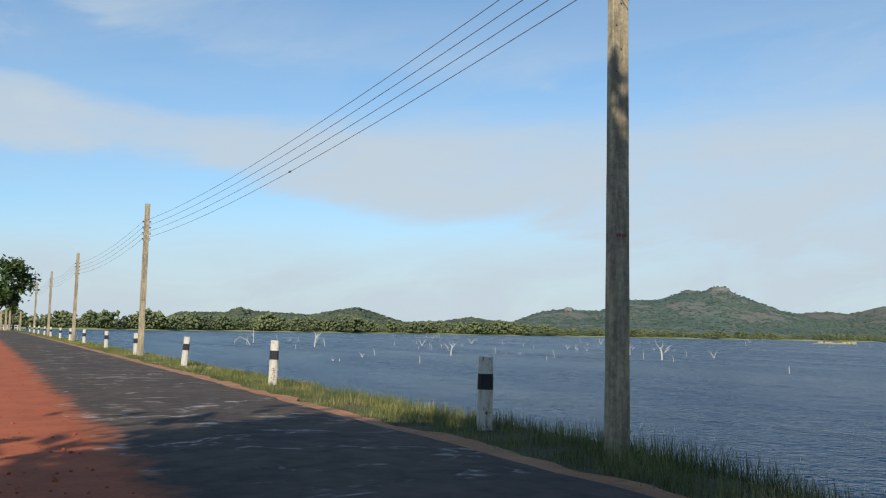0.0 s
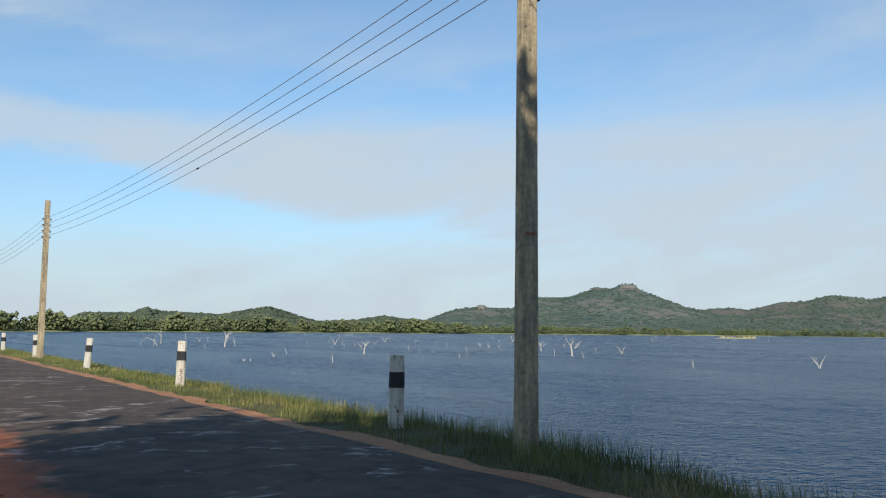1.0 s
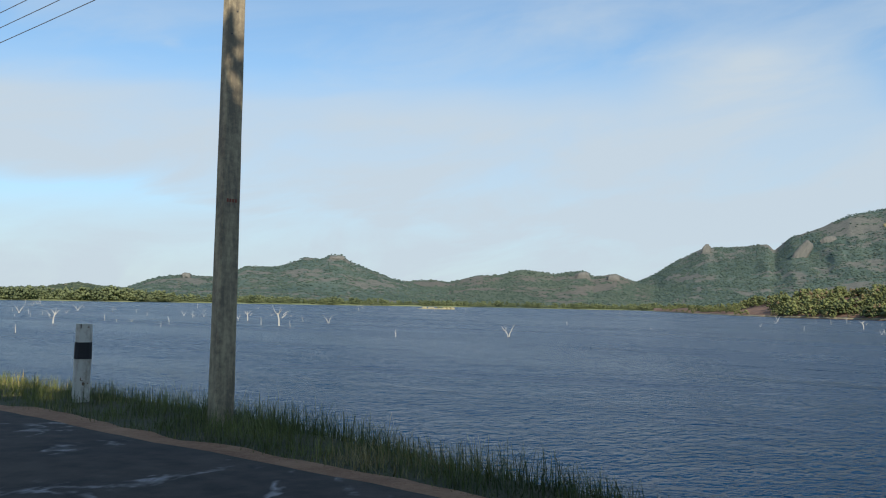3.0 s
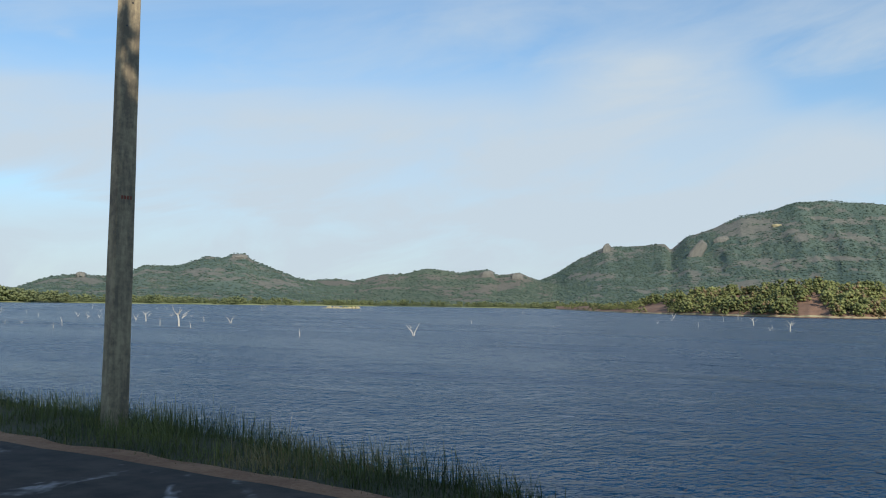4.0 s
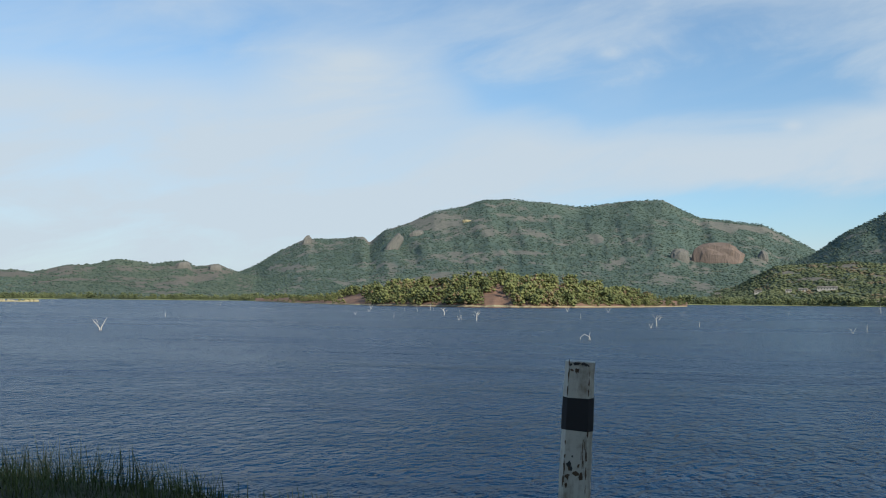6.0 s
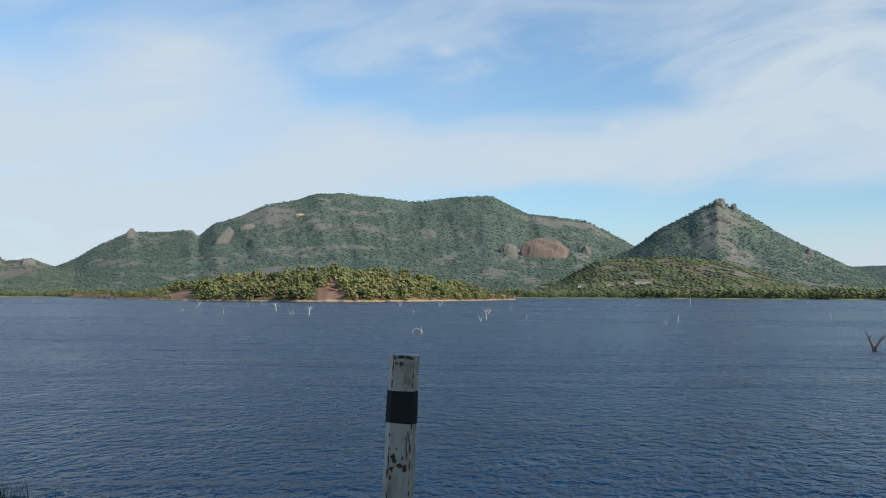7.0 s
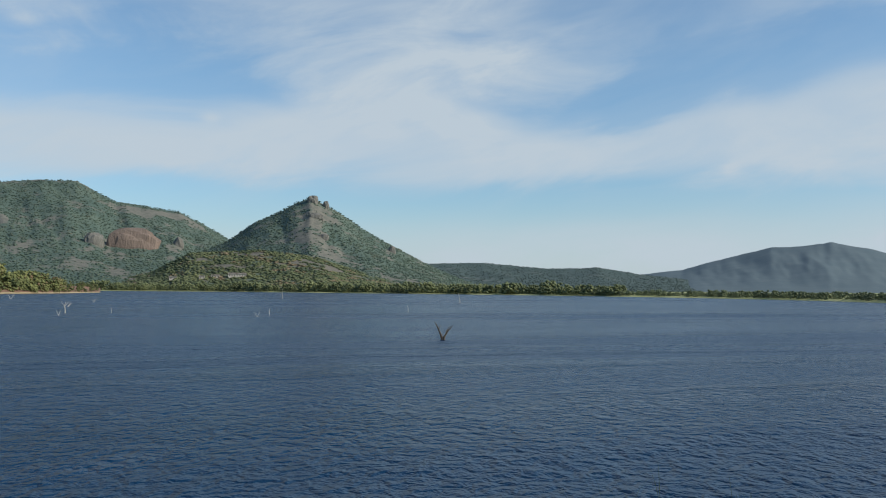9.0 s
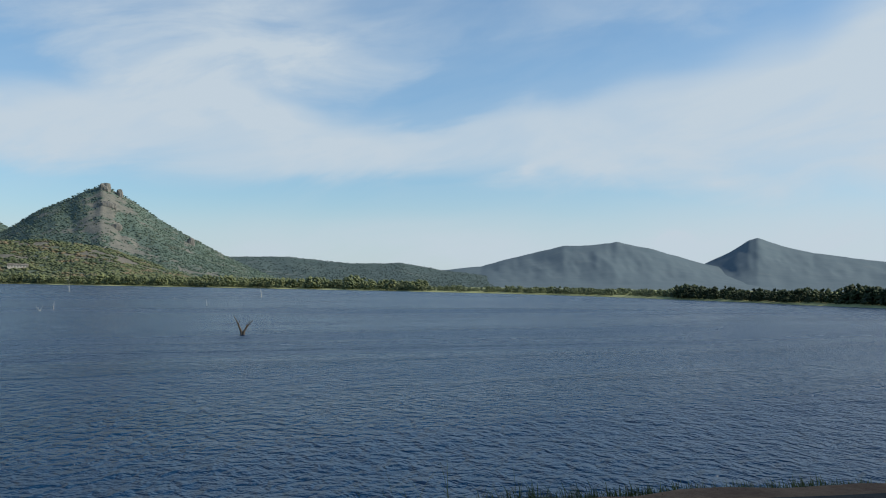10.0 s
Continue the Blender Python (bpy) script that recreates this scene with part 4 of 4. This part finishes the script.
def build_roadside():
    rng = random.Random(7)
    z_at = lambda x, y: float(dam_height(np.array(x), np.array(y)))
    for i, y in enumerate(POST_Y):
        x = L + (0.0 if i < 3 else rng.uniform(-0.08, 0.08))
        lean = {0: (2.6, 0.0), 1: (0, 0.6), 2: (0, 1.0), 3: (0, 4.0)}.get(i, (rng.uniform(-1, 1), rng.uniform(-1.5, 1.5)))
        label = {0: "leaning white guard post with black band and flaked foot", 2: "white guard post with black band and red notice marks", 3: "tilted white concrete guard post with a black band"}.get(i, "")
        guard_post((x, y, {1: -0.015, 2: 0.02}.get(i, -0.05 if i else -0.07)), lean, {0: 4, 1: -24, 2: -12}.get(i, rng.uniform(-9, 3)), i == 2, i < 3, 1.02, i, label, i == 0)
    tops = []
    for i, y in enumerate(POLE_Y):
        utility_pole((L + (0.02 if i == 0 else 0), y, -0.06), (0.0, 0.1, 0.3, 0.3, 0.2)[i], 7.02 if i else 7.17, True, i)
        tops.append((L, y))
    for (xa, ya), (xb, yb) in zip(tops, tops[1:]):
        for i in range(4):
            z = 6.96 - 0.85 - 0.268 * i
            power_line((xa - 0.16, ya, z + (0.17 + 0.03 * i if ya < 20 else 0)), (xb - 0.16, yb, z), 0.40)
    for i in range(4):
        z = 6.96 - 0.85 - 0.268 * i
        power_line((L - 0.16, POLE_Y[0], z + 0.17 + 0.03 * i), (L - 0.9, POLE_Y[0] - 33.6, z + 0.15), 0.16)
    bm = bmesh.new()
    tube(bm, [(0, -0.1, 0.0), (0, -0.05, 0), (0, 0.05, 0), (0, 0.1, 0)], [0.012, 0.022, 0.022, 0.012], 6)
    ob = part("wire_clamp", bm, M_IRON)
    ob.location = (L - 0.16, 21.0, 5.107)
    tagged(ob, "small dark clamp on the lowest overhead wire", "wire clamp")
    # sluice pillars across the dam, far ahead
    for i, az in enumerate((1.05, 1.3, 1.5, 2.05)):
        bm = bmesh.new()
        tapered(bm, 0.36, 0.36, 0.3, 0.3, 3.9, 0.03, -0.5, 4, 0.04)
        ob = part("sluice_pillar", bm, M_CONCRETE)
        x, y, _ = polar(az, 168 + 4 * i)
        ob.location = (x, y, -0.1)
        tagged(ob, "tall pale concrete pillar of the sluice", "pillar", "sluice pillars")
    t = empty("railing", Matrix.Translation((4.6, 176, -0.1)))
    tagged(t, "low whitewashed concrete railing on the dam", "railing")
    for i in range(7):
        bm = bmesh.new()
        box(bm, -2 + i * 0.55 - 0.07, -2 + i * 0.55 + 0.07, -0.07, 0.07, -0.2, 0.95)
        part("baluster", bm, M_WHITE, t)
    for z in (0.5, 0.9):
        bm = bmesh.new()
        box(bm, -2.1, 1.5, -0.05, 0.05, z, z + 0.12)
        part("rail", bm, M_WHITE, t)


def leafy_tree(name, label, place, height, spread, leaves, leaf_size, seed, mat=None, limbs=9, low=0.35):
    """A trunk with forking limbs and a crown of many single leaves in uneven sprays."""
    rng = np.random.default_rng(seed)
    t = empty(name, Matrix.Translation(place))
    tagged(t, label, "tree")
    bm = bmesh.new()
    trunk_top = height * 0.55
    pts = [(0, 0, -0.3), (0.05, 0.02, trunk_top * 0.3), (-0.08, 0.06, trunk_top * 0.7), (0.04, -0.05, trunk_top)]
    r0 = height * 0.028
    tube(bm, pts, [r0 * 1.25, r0, r0 * 0.8, r0 * 0.55], 10)
    ends = []
    for i in range(limbs):
        a = i * 6.283 / limbs + rng.uniform(-0.4, 0.4)
        z0 = trunk_top * rng.uniform(0.45, 1.0)
        out, up = spread * rng.uniform(0.45, 0.95), height * rng.uniform(0.08, 0.42)
        mid = (math.cos(a) * out * 0.5, math.sin(a) * out * 0.5, z0 + up * 0.6)
        end = (math.cos(a) * out, math.sin(a) * out, min(z0 + up, height * 0.93))
        tube(bm, [(0, 0, z0), mid, end], [r0 * 0.45, r0 * 0.28, r0 * 0.1], 6)
        ends += [mid, end]
        for k in range(3):
            b = a + rng.uniform(-0.9, 0.9)
            q = (mid[0] + math.cos(b) * out * 0.4, mid[1] + math.sin(b) * out * 0.4, mid[2] + height * rng.uniform(0.0, 0.18))
            tube(bm, [mid, q], [r0 * 0.2, r0 * 0.06], 5)
            ends.append(q)
    part("trunk", bm, M_BARK, t)
    ends = np.array(ends + [(0, 0, height * 0.9), (0.3, 0.2, height * 0.8)])
    ends[:, 2] = np.clip(ends[:, 2], height * low, height)
    pick = ends[rng.integers(0, len(ends), leaves)]
    c = pick + rng.normal(0, 1, (leaves, 3)) * np.array([spread * 0.15, spread * 0.15, height * 0.055])
    d1, d2 = rng.normal(0, 1, (leaves, 3)), rng.normal(0, 1, (leaves, 3))
    d1 /= np.linalg.norm(d1, axis=1)[:, None]
    d2 -= (d1 * d2).sum(1)[:, None] * d1
    d2 /= np.linalg.norm(d2, axis=1)[:, None]
    s = leaf_size * (0.6 + 0.8 * rng.random(leaves))[:, None]
    v = np.stack([c - d1 * s, c + d2 * s * 0.45, c + d1 * s, c - d2 * s * 0.45], 1)
    f = np.arange(leaves * 4).reshape(-1, 4)
    mesh_from("crown", v.reshape(-1, 3), f, mat or M_LEAF, t)
    return t


def build_trees():
    # the shade tree beside the parked place, and the tree far ahead
    leafy_tree("shade_tree", "large leafy roadside tree shading the road", (-2.2, -5.85, -0.1), 10.5, 7.0, 46000, 0.33, 61, limbs=17, low=0.5)
    # unseen trees and bushes, added behind the eye to cut sky light
    leafy_tree("shade_tree", "unseen leafy tree added landward to shade soil and block sky", (-12.0, -10.8, -0.1), 11.5, 6.5, 26000, 0.30, 64, limbs=15)
    leafy_tree("shade_tree", "unseen large leafy tree added behind for more shade", (-5.5, -15.0, -0.1), 13.0, 8.0, 28000, 0.32, 65, limbs=16, low=0.15)
    leafy_tree("shade_tree", "unseen spreading leafy tree added behind to block sky light", (-17.0, -13.0, -1.4), 12.0, 7.5, 24000, 0.34, 66, limbs=15, low=0.12)
    leafy_tree("sky_block_thicket", "unseen low dense foliage added behind to block low sky light", (-9.5, -3.5, -0.8), 5.5, 4.0, 14000, 0.32, 67, limbs=12, low=0.05)
    leafy_tree("sky_block_thicket", "unseen low dense foliage added behind to block low sky light", (-8.5, -12.0, -0.8), 6.0, 4.2, 14000, 0.32, 68, limbs=12, low=0.05)
    leafy_tree("roadside_tree", "round-crowned green tree beside the far road", (2.2, 150, -0.1), 11.2, 4.6, 5200, 0.36, 62, limbs=10, low=0.48)
    leafy_tree("roadside_tree", "slender dark tree by the far road", (5.0, 171, -0.1), 6.4, 0.9, 500, 0.24, 63, limbs=5, low=0.55)


def blades(name, label, xs, ys, zs, lengths, widths, seed, mat):
    """Grass: every blade bends over on its own."""
    rng = np.random.default_rng(seed)
    n = len(xs)
    turn, tip = rng.random(n) * 6.283, rng.random(n) ** 1.1 * 0.85
    wind = np.array([0.10, 0.16])
    dx, dy = np.cos(turn) * tip + wind[0], np.sin(turn) * tip + wind[1]
    px, py = -np.sin(turn) * widths / 2, np.cos(turn) * widths / 2
    rows = []
    for k, w in ((0.0, 1.0), (0.4, 0.85), (0.75, 0.55)):
        cx, cy = xs + dx * lengths * k ** 1.8, ys + dy * lengths * k ** 1.8
        cz = zs + lengths * k * (1 - 0.25 * k * tip)
        rows += [np.stack([cx - px * w, cy - py * w, cz], -1), np.stack([cx + px * w, cy + py * w, cz], -1)]
    rows.append(np.stack([xs + dx * lengths, ys + dy * lengths, zs + lengths * (1 - 0.25 * tip)], -1))
    v = np.stack(rows, 1)
    tri = np.array([[0, 1, 3], [0, 3, 2], [2, 3, 5], [2, 5, 4], [4, 5, 6]])
    f = tri[None] + (np.arange(n) * 7)[:, None, None]
    ob = mesh_from(name, v.reshape(-1, 3), f.reshape(-1, 3), mat)
    return tagged(ob, label, "grass", kind="stuff")


def build_grass():
    rng = np.random.default_rng(71)

    def sow(n, y0, y1, x_lo, x_hi, l0, l1, w, seed, power=1.0):
        y = y0 + (y1 - y0) * rng.random(n) ** power
        lo, hi = x_lo(y), x_hi(y)
        x = lo + (hi - lo) * rng.random(n)
        keep = fbm(x * 1.4, y * 1.4, 3, seed) > 0.30 + 0.12 * rng.random(n)
        x, y = x[keep], y[keep]
        thin = np.interp(x - ROAD_R - bend(y), [0.25, 0.8, 1.5], [0.25, 0.7, 1.0])
        ln = (l0 + (l1 - l0) * rng.random(len(x)) ** 2.0) * (0.65 + 0.7 * fbm(x * 0.9, y * 0.9, 3, seed + 1)) * thin
        ln *= np.interp(y, [-6, -3, -1.5, 0.3, 1.6, 4.5, 9, 13, 22], [0.5, 0.5, 0.45, 0.35, 0.45, 1.0, 0.95, 0.66, 0.62])
        return x, y, dam_height(x, y) - 0.01, ln, w * (0.7 + 0.6 * rng.random(len(x)))

    near = sow(54000, -9, 22, lambda y: ROAD_R + 0.22 + bend(y), lambda y: np.maximum(crest(y) + 0.9, ROAD_R + 0.6 + bend(y)), 0.07, 0.44, 0.0065, 72)
    blades("grass", "rough green and straw-coloured grass on the verge", *near, 73, M_GRASS)
    mid = sow(30000, 22, 62, lambda y: ROAD_R + 0.3 + bend(y), lambda y: crest(y) + 0.7, 0.08, 0.34, 0.013, 74, 1.3)
    blades("grass", "sunlit yellow-green grass on the verge", *mid, 75, M_GRASS)
    far = sow(16000, 62, 190, lambda y: ROAD_R + 0.3 + bend(y), lambda y: crest(y) + 0.7, 0.14, 0.36, 0.04, 76, 1.2)
    blades("grass", "sunlit yellow-green grass on the verge", *far, 77, M_GRASS)
    # a few tall weeds gone to seed at the edge of the slope
    n = 26
    wx, wy = 5.5 + 0.5 * rng.random(n), -4.9 + 1.3 * rng.random(n)
    blades("grass", "tall thin weed stems gone to seed", wx, wy, dam_height(wx, wy) - 0.01, 0.25 + 0.35 * rng.random(n), np.full(n, 0.005), 79, M_GRASS)
    # loose pebbles on the shoulder
    n = 900
    x, y = -4 + 5.2 * rng.random(n), 5 + 25 * rng.random(n) ** 1.4
    c = np.stack([x, y, dam_height(x, y) + 0.055], -1)
    ob = clumps("pebbles", c, 0.008 + 0.022 * rng.random(n) ** 3, M_SOIL, 78, 0.7, 0.3)
    tagged(ob, "loose red pebbles scattered on the shoulder", "pebbles", kind="stuff")


# ---- drowned trees standing in the lake ----
def dead_tree(az, el, tall, form, seed, dark=False):
    rng = random.Random(seed)
    d = (EYE - WATER) / math.tan(radians(-el))
    t = bmesh.new()
    h = tall * 0.88
    r = max((0.06 if dark else 0.034) * h, 0.04)
    if form == "V":
        for s in (-1, 1):
            tip = (s * h * rng.uniform(0.35, 0.7), rng.uniform(-0.3, 0.3) * h, h * rng.uniform(0.75, 1.0))
            tube(t, [(0, 0, -1.2), (s * 0.06 * h, 0, 0.15 * h), (tip[0] * 0.55, tip[1] * 0.5, tip[2] * 0.62), tip], [r * 1.3, r, r * 0.6, r * 0.22], 7)
        tube(t, [(-0.25 * h, 0.02 * h, 0.45 * h), (-0.12 * h, -0.1 * h, 0.75 * h)], [r * 0.35, r * 0.12], 5)
    elif form == "Y":
        lean = rng.uniform(-0.18, 0.18) * h
        tube(t, [(0, 0, -1.2), (lean * 0.4, 0, 0.3 * h), (lean, 0.05 * h, 0.62 * h)], [r * 1.5, r * 1.1, r * 0.8], 7)
        for s in (-1, 1, 0.4):
            tip = (lean + s * h * rng.uniform(0.15, 0.38), rng.uniform(-0.2, 0.2) * h, h * rng.uniform(0.75, 1.02))
            tube(t, [(lean, 0.05 * h, 0.5 * h), (lean + (tip[0] - lean) * 0.6, tip[1] * 0.5, 0.72 * h), tip], [r * 0.7, r * 0.45, r * 0.15], 6)
    elif form == "C":
        tube(t, [(-0.9 * h, 0, -0.6), (-0.8 * h, 0, 0.35 * h), (-0.3 * h, 0.1 * h, 0.75 * h), (0.4 * h, 0, 0.4 * h), (0.7 * h, 0, -0.4)], [r * 0.5, r * 0.6, r * 0.7, r * 0.8, r], 7)
        tube(t, [(0.3 * h, 0, -1), (0.35 * h, 0, 0.6 * h), (0.5 * h, 0, 1.05 * h)], [r, r * 0.6, r * 0.2], 6)
    else:
        lean = rng.uniform(-0.35, 0.35) * h
        tube(t, [(0, 0, -1.2), (lean * 0.5, 0.03 * h, 0.5 * h), (lean, 0, h)], [r * 1.1, r * 0.8, r * 0.35], 7)
        if rng.random() < 0.5:
            tube(t, [(lean * 0.4, 0, 0.4 * h), (lean - 0.22 * h, 0.1 * h, 0.72 * h)], [r * 0.4, r * 0.12], 5)
    if form in "VY":
        for k in range(3):
            s, z0 = rng.choice((-1, 1)), rng.uniform(0.3, 0.6) * h
            x0 = s * z0 * 0.35
            tube(t, [(x0 * 0.8, 0, z0 * 0.9), (x0 + s * 0.1 * h, 0.05 * h, z0 + 0.1 * h), (x0 + s * rng.uniform(0.1, 0.3) * h, 0.08 * h, z0 + rng.uniform(0.15, 0.35) * h)], [r * 0.4, r * 0.28, r * 0.1], 5)
    for v in t.verts:
        n3 = noise.noise_vector(v.co * 1.3 + Vector((seed, 0, 0)))
        v.co += n3 * (0.05 * h if v.co.z > 0 else 0)
    ob = part("dead_tree", t, M_DARKWOOD if dark else M_DEAD)
    ob.matrix_world = Matrix.Translation(polar(az, d, WATER)) @ pose(0, 0, 0, 0, 0, -az)
    kind = {"V": "forked drowned tree stump", "Y": "branching drowned tree", "C": "arched fallen drowned limb", "I": "bare drowned stick"}[form]
    tagged(ob, ("dark " if dark else "bleached white ") + kind + " standing in the lake", "dead tree", "drowned trees in the lake")


def build_dead_trees():
    big = [(14.6, -1.08, 2.6, "C"), (15.2, -0.97, 4.4, "I"), (18.9, -1.15, 4.4, "Y"), (17.8, -1.31, 1.2, "I"), (19.6, -1.14, 2.3, "I"), (22.7, -1.62, 1.4, "I"), (25.5, -2.09, 1.1, "I"),
           (25.6, -0.96, 2.6, "V"), (27.4, -1.54, 2.9, "Y"), (28.7, -0.78, 2.6, "V"), (33.9, -1.56, 1.5, "I"), (38.5, -1.25, 2.6, "Y"), (40.4, -1.52, 3.6, "Y"), (43.4, -1.32, 2.0, "V")]
    more = [(47.65, -2.09, 0.95, "I"), (54.7, -1.97, 1.9, "V"), (58.3, -1.18, 1.0, "I"), (61.4, -0.52, 2.6, "I"), (69.7, -0.98, 0.9, "V"), (72.1, -1.15, 1.2, "I"), (75.3, -0.97, 2.8, "Y"),
            (77.3, -1.28, 2.5, "Y"), (84.2, -2.40, 0.85, "C"), (88.4, -1.50, 2.3, "Y"), (90.9, -1.5, 1.0, "I"), (100.8, -0.58, 4.4, "I"), (108.7, -1.33, 1.3, "I"), (111.9, -0.78, 3.6, "I")]
    small = [(21.9, -1.73, 0.8), (30.6, -0.85, 2.0), (33.4, -1.68, 0.9), (36.7, -0.66, 3.0), (39.3, -1.51, 1.6), (41.1, -1.66, 1.2), (20.1, -2.0, 0.4), (20.5, -2.03, 0.4), (16.6, -0.7, 2.6), (17.4, -0.83, 1.6),
             (17.9, -0.85, 1.8), (63.4, -1.31, 0.4), (76.2, -1.26, 1.2), (76.4, -1.27, 1.1), (83.8, -1.16, 1.4), (88.05, -1.62, 0.9), (93.5, -0.9, 1.0), (95.9, -0.77, 1.5), (99.4, -1.72, 0.9), (100.1, -1.66, 1.3), (106.7, -0.98, 1.0), (89.85, -0.87, 1.4)]
    for i, (a, e, h, f) in enumerate(big + more):
        dead_tree(a, e, h, f, 400 + i)
    dead_tree(111.0, -3.07, 1.75, "V", 460, True)
    for i, (a, e, h) in enumerate(small):
        dead_tree(a, e, h, "V" if i % 3 == 0 else "I", 500 + i)
    rng = random.Random(19)  # low stumps scattered between them
    for i in range(26):
        dead_tree(rng.uniform(21, 46), -rng.uniform(0.62, 1.45), rng.uniform(0.5, 1.5), rng.choice("IIVV"), 700 + i)
    rng = random.Random(9)  # the thin far rows by the shore
    for i in range(34):
        a = rng.choice((rng.uniform(23.5, 30), rng.uniform(31, 46), rng.uniform(45, 52), rng.uniform(70, 86)))
        e = -rng.uniform(0.34, 0.62) if a < 60 else -rng.uniform(0.6, 0.8)
        dead_tree(a, e, rng.uniform(1.2, 3.2) * (0.35 / -e + 0.35), rng.choice("IIV"), 600 + i)


# ---- houses at the foot of the hills ----
def house(place, az, w, d, h, seed):
    t = empty("house", Matrix.Translation(place) @ pose(0, 0, 0, 0, 0, -az))
    tagged(t, "small pale house with a grey roof among trees", "house", "houses at the foot of the hills")
    bm = bmesh.new()
    box(bm, -w / 2, w / 2, -d / 2, d / 2, -2.5, h)
    part("wall", bm, M_WALL, t)
    bm = bmesh.new()
    q = [(-w / 2 - 0.6, -d / 2 - 0.7, h - 0.1), (w / 2 + 0.6, -d / 2 - 0.7, h - 0.1), (w / 2 + 0.6, 0, h + d * 0.24), (-w / 2 - 0.6, 0, h + d * 0.24), (w / 2 + 0.6, d / 2 + 0.7, h - 0.1), (-w / 2 - 0.6, d / 2 + 0.7, h - 0.1)]
    vs = [bm.verts.new(p) for p in q]
    fs = [bm.faces.new(vs[:4]), bm.faces.new((vs[3], vs[2], vs[4], vs[5]))]
    bmesh.ops.solidify(bm, geom=fs, thickness=0.25)
    part("roof", bm, M_ROOF, t, "pale sheet roof")
    n = max(2, int(w / 3.5))
    for i in range(n):
        x = -w / 2 + (i + 0.5) * w / n
        bm = bmesh.new()
        box(bm, x - 0.7, x + 0.7, -d / 2 - 0.06, -d / 2 + 0.05, 0.9, 2.3)
        part("window", bm, M_GLASSDARK, t, "dark window opening")


def build_houses():
    for i, (a, e, w, d, h) in enumerate([(98.0, 0.74, 26, 8, 3.4), (96.7, 0.66, 12, 7, 2.8), (95.9, 0.60, 8, 6, 2.6), (94.2, 0.52, 10, 6, 2.8), (91.9, 0.40, 8, 6, 2.8)]):
        p = on_hill("foothill", a, e)
        house(p + Vector((0, 0, 0.5)), a, w, d, h, i)


build_roadside()
build_trees()
build_dead_trees()
build_houses()
build_grass()
